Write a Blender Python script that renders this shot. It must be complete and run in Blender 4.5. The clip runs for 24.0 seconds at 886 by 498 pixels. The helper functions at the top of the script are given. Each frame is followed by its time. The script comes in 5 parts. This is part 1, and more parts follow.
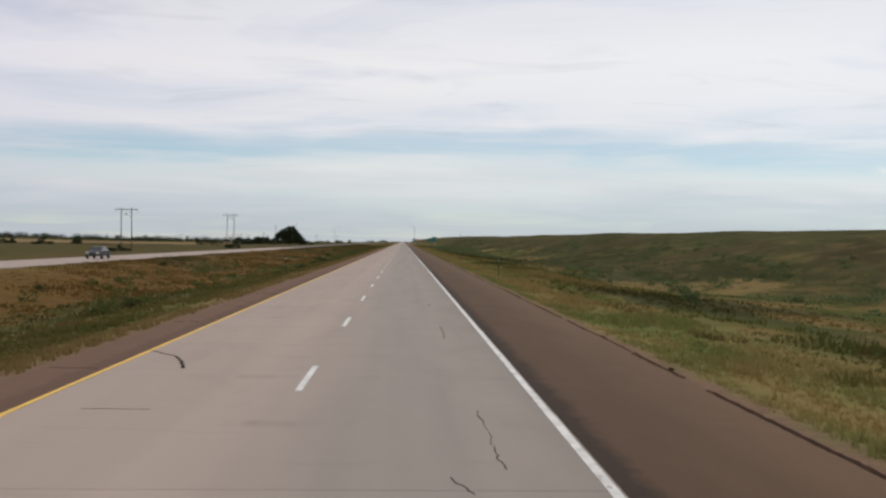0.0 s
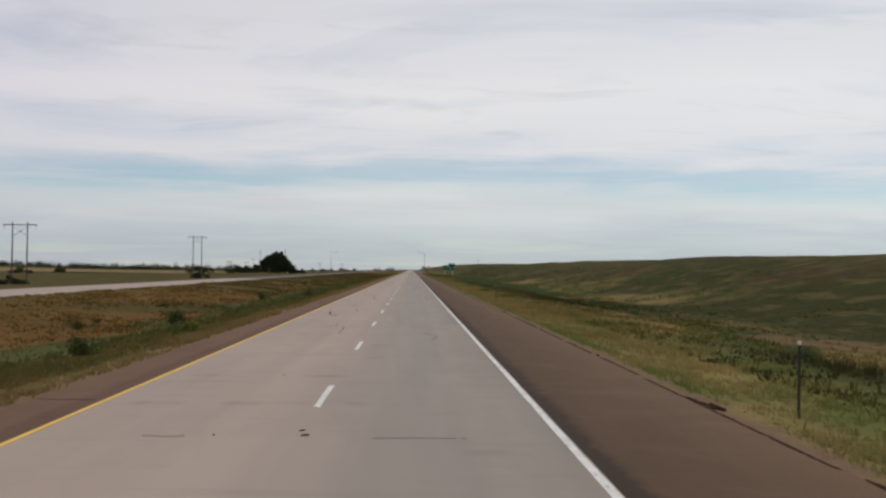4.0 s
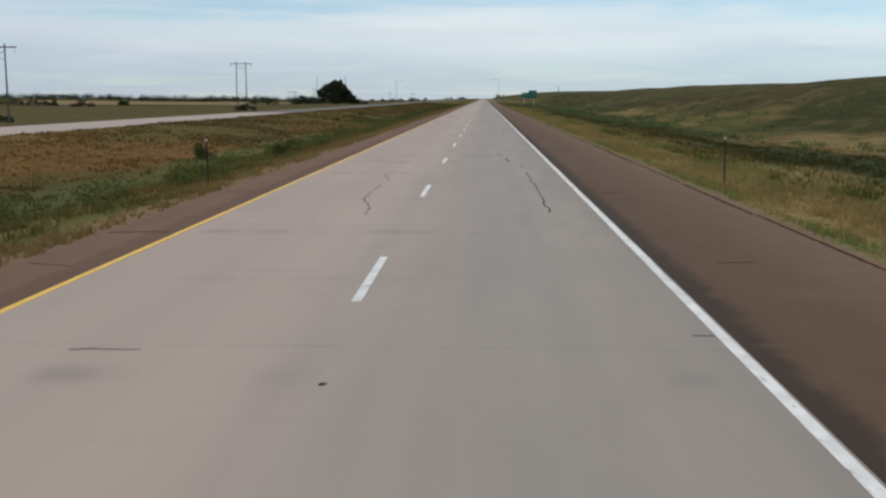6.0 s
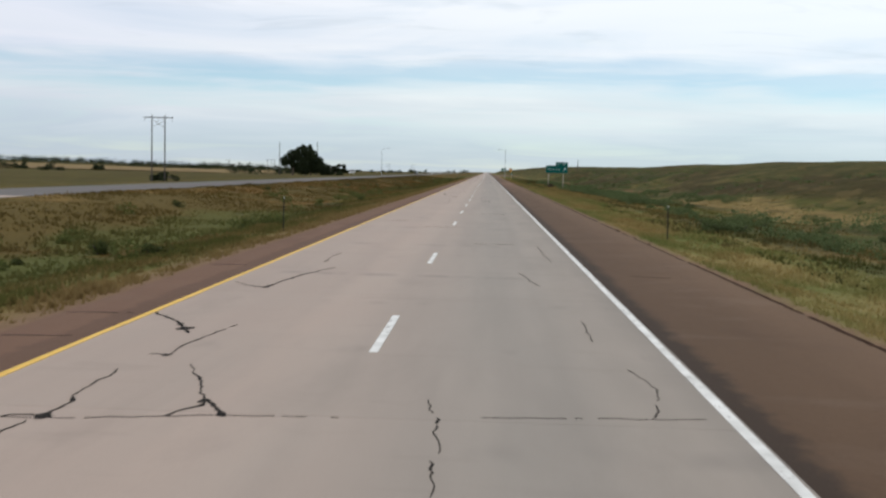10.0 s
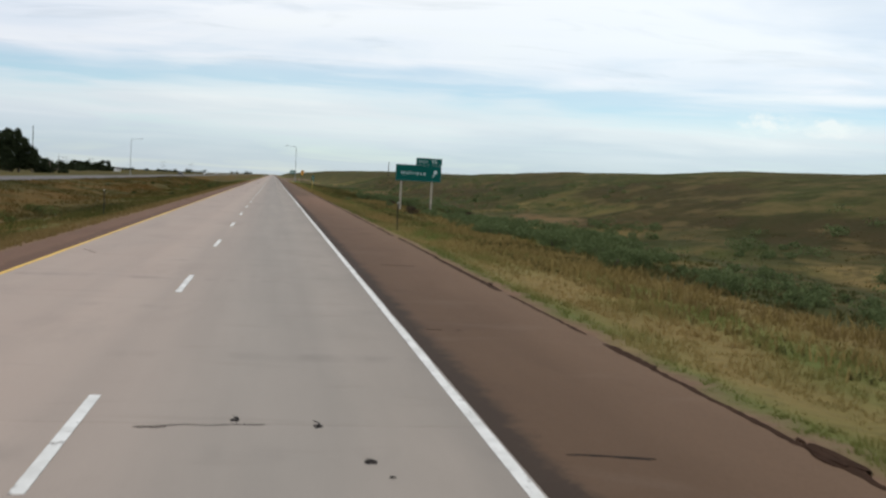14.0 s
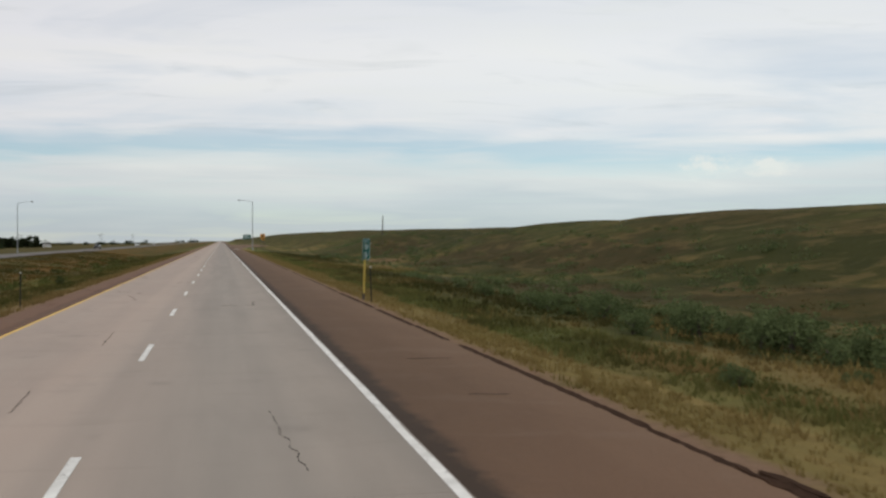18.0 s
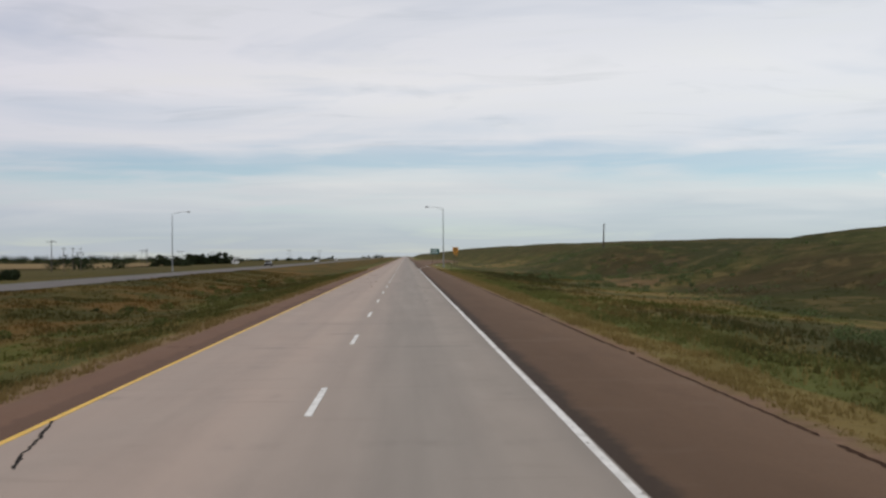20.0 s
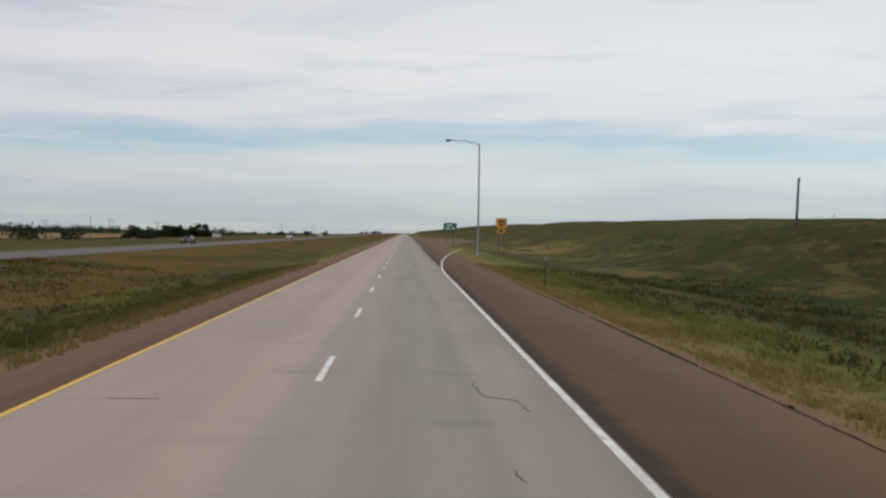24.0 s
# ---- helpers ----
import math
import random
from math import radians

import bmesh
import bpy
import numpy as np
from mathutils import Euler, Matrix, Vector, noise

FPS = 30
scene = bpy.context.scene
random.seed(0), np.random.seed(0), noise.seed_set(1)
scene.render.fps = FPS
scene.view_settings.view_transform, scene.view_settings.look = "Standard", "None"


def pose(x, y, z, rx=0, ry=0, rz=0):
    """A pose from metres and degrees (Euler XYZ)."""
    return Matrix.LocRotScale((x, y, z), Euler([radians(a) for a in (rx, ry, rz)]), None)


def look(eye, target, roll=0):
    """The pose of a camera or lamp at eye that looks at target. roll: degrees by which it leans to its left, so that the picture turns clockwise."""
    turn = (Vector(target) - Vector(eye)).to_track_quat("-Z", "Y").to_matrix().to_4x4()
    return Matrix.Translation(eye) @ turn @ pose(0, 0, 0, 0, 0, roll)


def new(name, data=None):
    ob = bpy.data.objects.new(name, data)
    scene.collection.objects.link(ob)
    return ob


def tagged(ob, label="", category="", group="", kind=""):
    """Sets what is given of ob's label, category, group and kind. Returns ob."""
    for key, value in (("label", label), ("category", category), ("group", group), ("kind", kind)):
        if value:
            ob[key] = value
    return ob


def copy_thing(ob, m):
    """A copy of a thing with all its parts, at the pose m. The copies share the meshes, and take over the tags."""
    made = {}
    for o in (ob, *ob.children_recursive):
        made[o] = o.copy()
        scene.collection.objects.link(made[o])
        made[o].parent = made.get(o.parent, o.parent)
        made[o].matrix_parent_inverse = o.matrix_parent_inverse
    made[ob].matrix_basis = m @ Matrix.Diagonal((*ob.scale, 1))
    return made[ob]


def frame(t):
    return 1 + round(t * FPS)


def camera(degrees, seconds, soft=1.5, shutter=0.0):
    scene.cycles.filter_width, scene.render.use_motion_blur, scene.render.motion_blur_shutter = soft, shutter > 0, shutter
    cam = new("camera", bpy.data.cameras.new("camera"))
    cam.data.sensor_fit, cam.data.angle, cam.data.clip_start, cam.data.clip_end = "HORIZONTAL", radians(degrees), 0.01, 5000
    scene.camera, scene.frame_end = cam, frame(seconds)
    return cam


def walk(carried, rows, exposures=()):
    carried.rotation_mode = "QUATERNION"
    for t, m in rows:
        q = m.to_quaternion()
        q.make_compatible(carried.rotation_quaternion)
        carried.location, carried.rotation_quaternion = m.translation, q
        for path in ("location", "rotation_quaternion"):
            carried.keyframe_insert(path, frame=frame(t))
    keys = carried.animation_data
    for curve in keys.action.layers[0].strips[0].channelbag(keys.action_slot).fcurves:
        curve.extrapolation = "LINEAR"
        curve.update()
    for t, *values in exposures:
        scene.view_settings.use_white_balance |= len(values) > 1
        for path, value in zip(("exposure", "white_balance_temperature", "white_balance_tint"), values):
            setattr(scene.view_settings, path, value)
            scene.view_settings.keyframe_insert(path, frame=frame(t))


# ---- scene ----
# ---------------------------------------------------------------- camera
SECONDS = 24.0


def view(x, y, z, pitch, roll, yaw):
    """Camera pose: turned left by yaw, tilted, then leaned about its own axis."""
    return pose(x, y, z, 0, 0, yaw) @ pose(0, 0, 0, pitch) @ pose(0, 0, 0, 0, 0, -roll)


cam = camera(46.29, SECONDS, soft=2.5, shutter=0.06)
PATH = [
    (0.0, 0.141, -1.176, 2.342, 89.59, -0.75, -2.19),
    (0.3, 0.076, 7.023, 2.301, 88.44, -0.15, -2.13),
    (0.5, 0.032, 12.489, 2.273, 89.04, 0.25, -3.06),
    (0.8, 0.037, 20.684, 2.275, 88.26, -0.11, -3.65),
    (1.0, 0.041, 26.147, 2.276, 89.19, -0.35, -3.10),
    (1.5, 0.036, 39.766, 2.297, 89.98, 0.76, -0.61),
    (3.5, 0.071, 93.983, 2.309, 91.36, 0.76, -0.74),
    (4.0, 0.064, 107.611, 2.279, 91.13, -0.64, -1.73),
    (4.2, 0.078, 113.081, 2.277, 86.15, 0.18, -3.60),
    (4.3, 0.086, 115.816, 2.277, 84.84, 0.58, -4.57),
    (4.4, 0.093, 118.551, 2.276, 84.05, 0.99, -5.72),
    (4.5, 0.100, 121.286, 2.275, 84.00, 1.40, -6.12),
    (4.7, 0.111, 126.760, 2.265, 83.35, 0.74, -6.68),
    (4.8, 0.116, 129.497, 2.259, 82.99, 0.40, -7.14),
    (5.0, 0.127, 134.971, 2.249, 82.37, -0.26, -6.65),
    (5.2, 0.097, 140.445, 2.239, 83.08, 0.57, -1.64),
    (5.3, 0.083, 143.183, 2.234, 82.70, 0.99, -0.09),
    (5.5, 0.053, 148.657, 2.224, 83.64, 1.82, 0.92),
    (5.8, -0.022, 156.866, 2.211, 81.87, 0.72, 2.14),
    (6.0, -0.072, 162.339, 2.202, 81.71, -0.01, 2.25),
    (6.2, -0.070, 167.784, 2.202, 81.84, 0.12, 2.46),
    (6.3, -0.068, 170.507, 2.203, 82.49, 0.18, 3.36),
    (6.5, -0.066, 175.952, 2.203, 83.33, 0.31, 2.97),
    (6.7, -0.088, 181.355, 2.207, 85.46, -0.24, 3.65),
    (6.8, -0.098, 184.057, 2.208, 85.14, -0.51, 3.81),
    (7.0, -0.120, 189.460, 2.212, 84.59, -1.06, 3.16),
    (7.2, -0.130, 194.876, 2.206, 84.24, -0.64, 2.39),
    (7.5, -0.145, 202.999, 2.197, 84.67, 0.00, 2.36),
    (7.7, -0.187, 208.378, 2.201, 85.59, -0.24, 2.75),
    (8.0, -0.251, 216.446, 2.208, 84.80, -0.60, 1.56),
    (8.2, -0.217, 221.840, 2.190, 84.88, -0.41, 1.08),
    (8.5, -0.166, 229.932, 2.163, 85.55, -0.13, 2.10),
    (9.0, -0.122, 243.547, 2.201, 86.24, 0.69, 2.14),
    (9.2, -0.133, 249.003, 2.177, 85.71, -0.35, 2.68),
    (9.3, -0.139, 251.732, 2.164, 85.24, -0.86, 3.29),
    (9.5, -0.150, 257.188, 2.140, 85.98, -1.90, 3.54),
    (9.7, -0.146, 262.638, 2.168, 85.73, -1.72, 3.92),
    (10.0, -0.141, 270.813, 2.210, 85.68, -1.45, 2.34),
    (10.2, -0.140, 276.251, 2.226, 84.27, -1.43, 2.37),
    (10.5, -0.139, 284.409, 2.251, 84.42, -1.39, 1.30),
    (12.5, -0.102, 338.636, 2.253, 84.04, -1.26, 0.20),
    (12.7, -0.087, 344.049, 2.253, 83.91, -1.72, -0.55),
    (13.0, -0.065, 352.168, 2.253, 85.09, -2.40, -1.15),
    (13.5, 0.012, 365.641, 2.232, 84.29, -3.07, -3.34),
    (14.0, 0.166, 379.068, 2.251, 86.36, -3.04, -9.49),
    (14.2, 0.218, 384.528, 2.249, 86.04, -2.28, -10.88),
    (14.5, 0.296, 392.717, 2.246, 87.03, -1.13, -12.99),
    (14.7, 0.305, 398.189, 2.272, 88.13, -0.75, -14.62),
    (15.0, 0.319, 406.398, 2.312, 88.43, -0.18, -15.88),
    (15.2, 0.336, 411.847, 2.285, 87.33, 0.16, -16.90),
    (15.5, 0.361, 420.021, 2.244, 88.56, 0.66, -17.38),
    (15.7, 0.375, 425.458, 2.250, 89.88, 0.96, -17.95),
    (16.0, 0.396, 433.614, 2.260, 90.84, 1.42, -18.84),
    (16.2, 0.384, 439.042, 2.272, 91.38, 1.74, -19.55),
    (16.3, 0.377, 441.757, 2.278, 91.97, 1.90, -19.88),
    (16.5, 0.365, 447.185, 2.290, 92.21, 2.22, -19.77),
    (16.7, 0.351, 452.603, 2.286, 91.86, 1.94, -19.82),
    (17.0, 0.330, 460.729, 2.280, 93.02, 1.52, -19.77),
    (17.2, 0.286, 466.138, 2.273, 91.53, 0.77, -18.16),
    (17.3, 0.264, 468.843, 2.269, 91.41, 0.39, -17.52),
    (17.5, 0.220, 474.252, 2.262, 91.61, -0.36, -15.65),
    (17.7, 0.151, 479.649, 2.273, 91.61, -0.17, -14.54),
    (18.0, 0.048, 487.744, 2.290, 89.51, 0.12, -12.08),
    (18.5, -0.026, 501.256, 2.302, 90.34, -1.63, -8.32),
    (18.7, -0.038, 506.685, 2.310, 89.46, -1.24, -6.64),
    (19.0, -0.055, 514.828, 2.323, 90.11, -0.65, -4.78),
    (19.2, -0.034, 520.269, 2.314, 91.87, -0.36, -4.48),
    (19.5, -0.002, 528.430, 2.300, 90.60, 0.08, -2.41),
    (21.5, -0.269, 582.937, 2.280, 90.06, 1.13, -1.91),
    (21.8, -0.292, 591.054, 2.299, 89.37, 0.48, -0.93),
    (22.0, -0.307, 596.465, 2.311, 89.85, 0.04, -1.15),
    (22.3, -0.303, 604.563, 2.291, 88.44, -0.19, -0.44),
    (22.5, -0.301, 609.961, 2.278, 89.93, -0.34, -0.71),
    (22.8, -0.285, 618.031, 2.322, 90.74, 0.41, -1.66),
    (23.0, -0.274, 623.411, 2.351, 88.11, 0.91, -0.40),
    (23.3, -0.266, 631.570, 2.299, 86.75, 0.60, -0.84),
    (23.5, -0.260, 637.009, 2.265, 88.32, 0.39, -1.51),
    (23.7, -0.214, 642.461, 2.286, 89.35, -0.08, -2.50),
    (24.0, -0.145, 650.639, 2.318, 89.12, -0.79, -2.10),
]
EXPOSURES = ((0.0, -0.14, 6690, 8), (1.5, -0.12, 6690, 7), (4.0, -0.28, 6750, 8), (4.3, -0.38, 6850, 8), (4.5, -0.16, 6450, 6), (5.0, -0.06, 6280, 5), (6.0, -0.07, 6260, 4), (7.0, 0.02, 6330, 4), (9.0, 0.03, 6340, 4), (10.0, 0.07, 6370, 4), (13.0, 0.03, 6340, 4), (14.0, 0.04, 6420, 4), (15.0, 0.02, 6830, 7), (16.0, 0.0, 7030, 8), (17.0, 0.02, 7120, 8), (18.0, -0.18, 6750, 5), (19.0, -0.23, 6640, 8), (22.0, -0.34, 6620, 6), (23.0, -0.39, 6620, 6), (24.0, -0.25, 6640, 6))
walk(cam, [(row[0], view(*row[1:])) for row in PATH], EXPOSURES)

# ---------------------------------------------------------------- light
SUN_TILT, SUN_TURN = 52.0, 215.0   # elevation and compass turn of the veiled sun
world = bpy.data.worlds.new("prairie_sky")
scene.world = world
world.use_nodes = True


class Nodes:
    """Short hand for writing node trees."""

    def __init__(self, tree):
        self.tree = tree
        tree.nodes.clear()

    def add(self, kind, inputs=None):
        node = self.tree.nodes.new(kind)
        if kind == "ShaderNodeMix":
            node.data_type = "RGBA"
        for key, value in (inputs or {}).items():
            if isinstance(value, bpy.types.NodeSocket):
                self.tree.links.new(value, node.inputs[key])
            else:
                node.inputs[key].default_value = value
        return node

    def math(self, op, a, b=0.0, c=0.0):
        node = self.add("ShaderNodeMath", {0: a, 1: b, 2: c})
        node.operation = op
        return node.outputs[0]

    def vector(self, op, a, b):
        node = self.add("ShaderNodeVectorMath", {0: a, 1: b})
        node.operation = op
        return node

    def ramp(self, value, stops, mode="LINEAR"):
        node = self.add("ShaderNodeValToRGB", {0: value})
        node.color_ramp.interpolation = mode
        els = node.color_ramp.elements
        while len(els) < len(stops):
            els.new(0.5)
        for el, (place, colour) in zip(els, stops):
            el.position = place
            el.color = (*colour, 1) if not isinstance(colour, float) else (colour, colour, colour, 1)
        return node.outputs[0]

    def noise(self, vector, scale, detail=3.0, rough=0.55, distort=0.0):
        return self.add("ShaderNodeTexNoise", {"Vector": vector, "Scale": scale, "Detail": detail, "Roughness": rough, "Distortion": distort}).outputs[0]

    def scaled(self, vector, x, y, z):
        return self.add("ShaderNodeMapping", {"Vector": vector, "Scale": (x, y, z)}).outputs[0]

    def mix(self, factor, a, b):
        node = self.add("ShaderNodeMix", {0: factor})
        for key, value in ((6, a), (7, b)):
            if isinstance(value, bpy.types.NodeSocket):
                self.tree.links.new(value, node.inputs[key])
            else:
                node.inputs[key].default_value = (*value, 1)
        return node.outputs[2]


n = Nodes(world.node_tree)
way = n.add("ShaderNodeTexCoord").outputs["Generated"]
parts = n.add("ShaderNodeSeparateXYZ", {0: way})
up = parts.outputs[2]
# flat layers of cloud, seen edge on: streaks drawn out along the horizon
turn_noise = n.noise(n.scaled(way, 2.6, 2.6, 9.0), 1.0, 3.0, 0.5)
streak = n.noise(n.scaled(way, 3.0, 3.0, 34.0), 1.0, 4.0, 0.5, 0.7)
broad = n.noise(n.scaled(way, 1.3, 1.3, 15.0), 1.0, 3.0, 0.5)
fine = n.noise(n.scaled(way, 5.0, 5.0, 60.0), 1.0, 4.0, 0.55, 0.5)
lift = n.math("MULTIPLY_ADD", n.math("SUBTRACT", broad, 0.5), 0.045, up)
lift = n.math("MULTIPLY_ADD", n.math("SUBTRACT", turn_noise, 0.5), 0.030, lift)
lift = n.math("MULTIPLY_ADD", n.math("SUBTRACT", streak, 0.5), 0.036, lift)
level = n.math("MULTIPLY", lift, 2.5)
# the same deck in perspective: soft cells that crowd together towards the horizon
depth = n.math("ADD", n.math("MAXIMUM", up, 0.0), 0.10)
deck = n.add("ShaderNodeCombineXYZ", {0: n.math("DIVIDE", parts.outputs[0], depth), 1: n.math("DIVIDE", parts.outputs[1], depth)}).outputs[0]
cells = n.noise(n.scaled(deck, 0.62, 1.0, 1.0), 1.0, 5.0, 0.55, 0.6)
rags = n.noise(n.scaled(deck, 1.6, 3.2, 1.0), 1.0, 4.0, 0.58, 0.8)
cover = n.ramp(level, [(0.0, 0.90), (0.075, 0.86), (0.125, 0.93), (0.165, 0.88), (0.205, 0.20), (0.235, 0.30), (0.28, 0.86), (0.42, 0.97), (0.60, 0.84), (1.0, 0.9)])
cover = n.math("SUBTRACT", cover, n.ramp(cells, [(0.50, 0.0), (0.72, 0.34)]))
# thin shreds of cloud across the open gap
gap_of = n.ramp(level, [(0.17, 0.0), (0.20, 1.0), (0.25, 1.0), (0.30, 0.0)])
cover = n.math("MULTIPLY_ADD", gap_of, n.ramp(fine, [(0.46, 0.0), (0.70, 0.42)]), cover)
tone = n.ramp(level, [(0.0, (0.515, 0.58, 0.665)), (0.06, (0.54, 0.615, 0.70)), (0.12, (0.645, 0.705, 0.775)), (0.18, (0.835, 0.84, 0.87)), (0.26, (0.89, 0.89, 0.95)), (0.36, (0.955, 0.95, 1.0)), (0.50, (0.93, 0.925, 0.99)), (0.75, (0.97, 0.96, 1.015)), (1.0, (0.90, 0.895, 0.97))])
high = n.ramp(up, [(0.02, 0.15), (0.09, 1.0)])
tone = n.mix(n.math("MULTIPLY", high, n.ramp(rags, [(0.56, 0.0), (0.74, 0.45)])), tone, (0.64, 0.67, 0.72))
tone = n.mix(n.math("MULTIPLY", high, n.ramp(cells, [(0.30, 0.6), (0.48, 0.0)])), tone, (0.97, 0.96, 0.96))
tone = n.mix(n.math("MULTIPLY", n.ramp(up, [(0.03, 0.1), (0.09, 1.0)]), n.ramp(streak, [(0.55, 0.0), (0.75, 0.4)])), tone, (0.95, 0.94, 0.94))
# sky colour carries the lens shading: darker violet to the left, brighter right
side = n.ramp(n.math("MULTIPLY_ADD", parts.outputs[0], 1.0, 0.5), [(0.10, (0.89, 0.875, 0.925)), (0.45, (0.99, 0.985, 0.99)), (0.85, (1.0, 1.02, 1.03))])
shaded = n.add("ShaderNodeMix", {0: 1.0, 6: tone, 7: side})
shaded.blend_type = "MULTIPLY"
tone = shaded.outputs[2]
# two small sunlit heaps of cumulus low in the sky
for turn, rise_of, size in ((26.4, 4.0, 0.038), (41.5, 5.3, 0.045), (29.6, 3.9, 0.030)):
    heart = (math.sin(radians(turn)) * math.cos(radians(rise_of)), math.cos(radians(turn)) * math.cos(radians(rise_of)), math.sin(radians(rise_of)))
    gap = n.scaled(n.vector("SUBTRACT", way, heart).outputs[0], 1.0, 1.0, 2.6)
    far = n.math("DIVIDE", n.vector("LENGTH", gap, (0, 0, 0)).outputs["Value"], size)
    puff = n.math("MULTIPLY_ADD", n.noise(n.scaled(way, 1, 1, 1.5), 70.0, 4.0, 0.6), -1.5, n.math("ADD", far, 0.75))
    heap = n.ramp(puff, [(0.30, 0.75), (0.95, 0.0)])
    tone = n.mix(heap, tone, (1.0, 0.98, 0.95))
    cover = n.math("MAXIMUM", cover, heap)
air = n.add("ShaderNodeTexSky")
air.sky_type, air.sun_disc = "NISHITA", False
air.altitude, air.dust_density, air.ozone_density = 1300, 0.2, 2.0
air.sun_elevation, air.sun_rotation = radians(SUN_TILT), radians(SUN_TURN)
clear = n.add("ShaderNodeBackground", {0: air.outputs[0], 1: 0.105})
cloud = n.add("ShaderNodeBackground", {0: tone, 1: 1.0})
both = n.add("ShaderNodeMixShader", {0: cover, 1: clear.outputs[0], 2: cloud.outputs[0]})
n.add("ShaderNodeOutputWorld", {0: both.outputs[0]})

sun = new("sun", bpy.data.lights.new("sun", "SUN"))
sun.data.energy, sun.data.angle, sun.data.color = 1.0, radians(14), (1.0, 0.92, 0.76)
sun.matrix_world = look((0, 0, 0), (-math.sin(radians(SUN_TURN)) * math.cos(radians(SUN_TILT)), -math.cos(radians(SUN_TURN)) * math.cos(radians(SUN_TILT)), -math.sin(radians(SUN_TILT))))

# ---------------------------------------------------------------- materials


def surface(name, rough=0.8, metal=0.0, spec=0.5):
    """A new principled material, as (material, nodes, shader, position)."""
    m = bpy.data.materials.new(name)
    m.use_nodes = True
    k = Nodes(m.node_tree)
    shader = k.add("ShaderNodeBsdfPrincipled", {"Roughness": rough, "Metallic": metal, "Specular IOR Level": spec})
    k.add("ShaderNodeOutputMaterial", {0: shader.outputs[0]})
    place = k.add("ShaderNodeNewGeometry")
    return m, k, shader, place


def bump(k, shader, height, strength=0.3, distance=0.01):
    b = k.add("ShaderNodeBump", {"Strength": strength, "Distance": distance, "Height": height})
    k.tree.links.new(b.outputs[0], shader.inputs["Normal"])


def paint(name, colour, rough=0.6, metal=0.0, wear=0.25, scale=6.0, spec=0.5):
    """A coated or bare surface with blotches and fine grain."""
    m, k, s, g = surface(name, rough, metal, spec)
    at = k.add("ShaderNodeTexCoord").outputs["Object"]
    big = k.noise(at, scale, 4.0, 0.6)
    small = k.noise(at, scale * 14, 3.0, 0.6)
    dark = tuple(c * (1 - wear) for c in colour)
    c = k.mix(k.ramp(big, [(0.3, 0.0), (0.7, 1.0)]), dark, colour)
    c = k.mix(k.ramp(small, [(0.45, 0.0), (0.8, wear)]), c, tuple(min(1, c_ * 1.25 + 0.02) for c_ in colour))
    k.tree.links.new(c, s.inputs["Base Color"])
    bump(k, s, small, 0.15, 0.004)
    return m


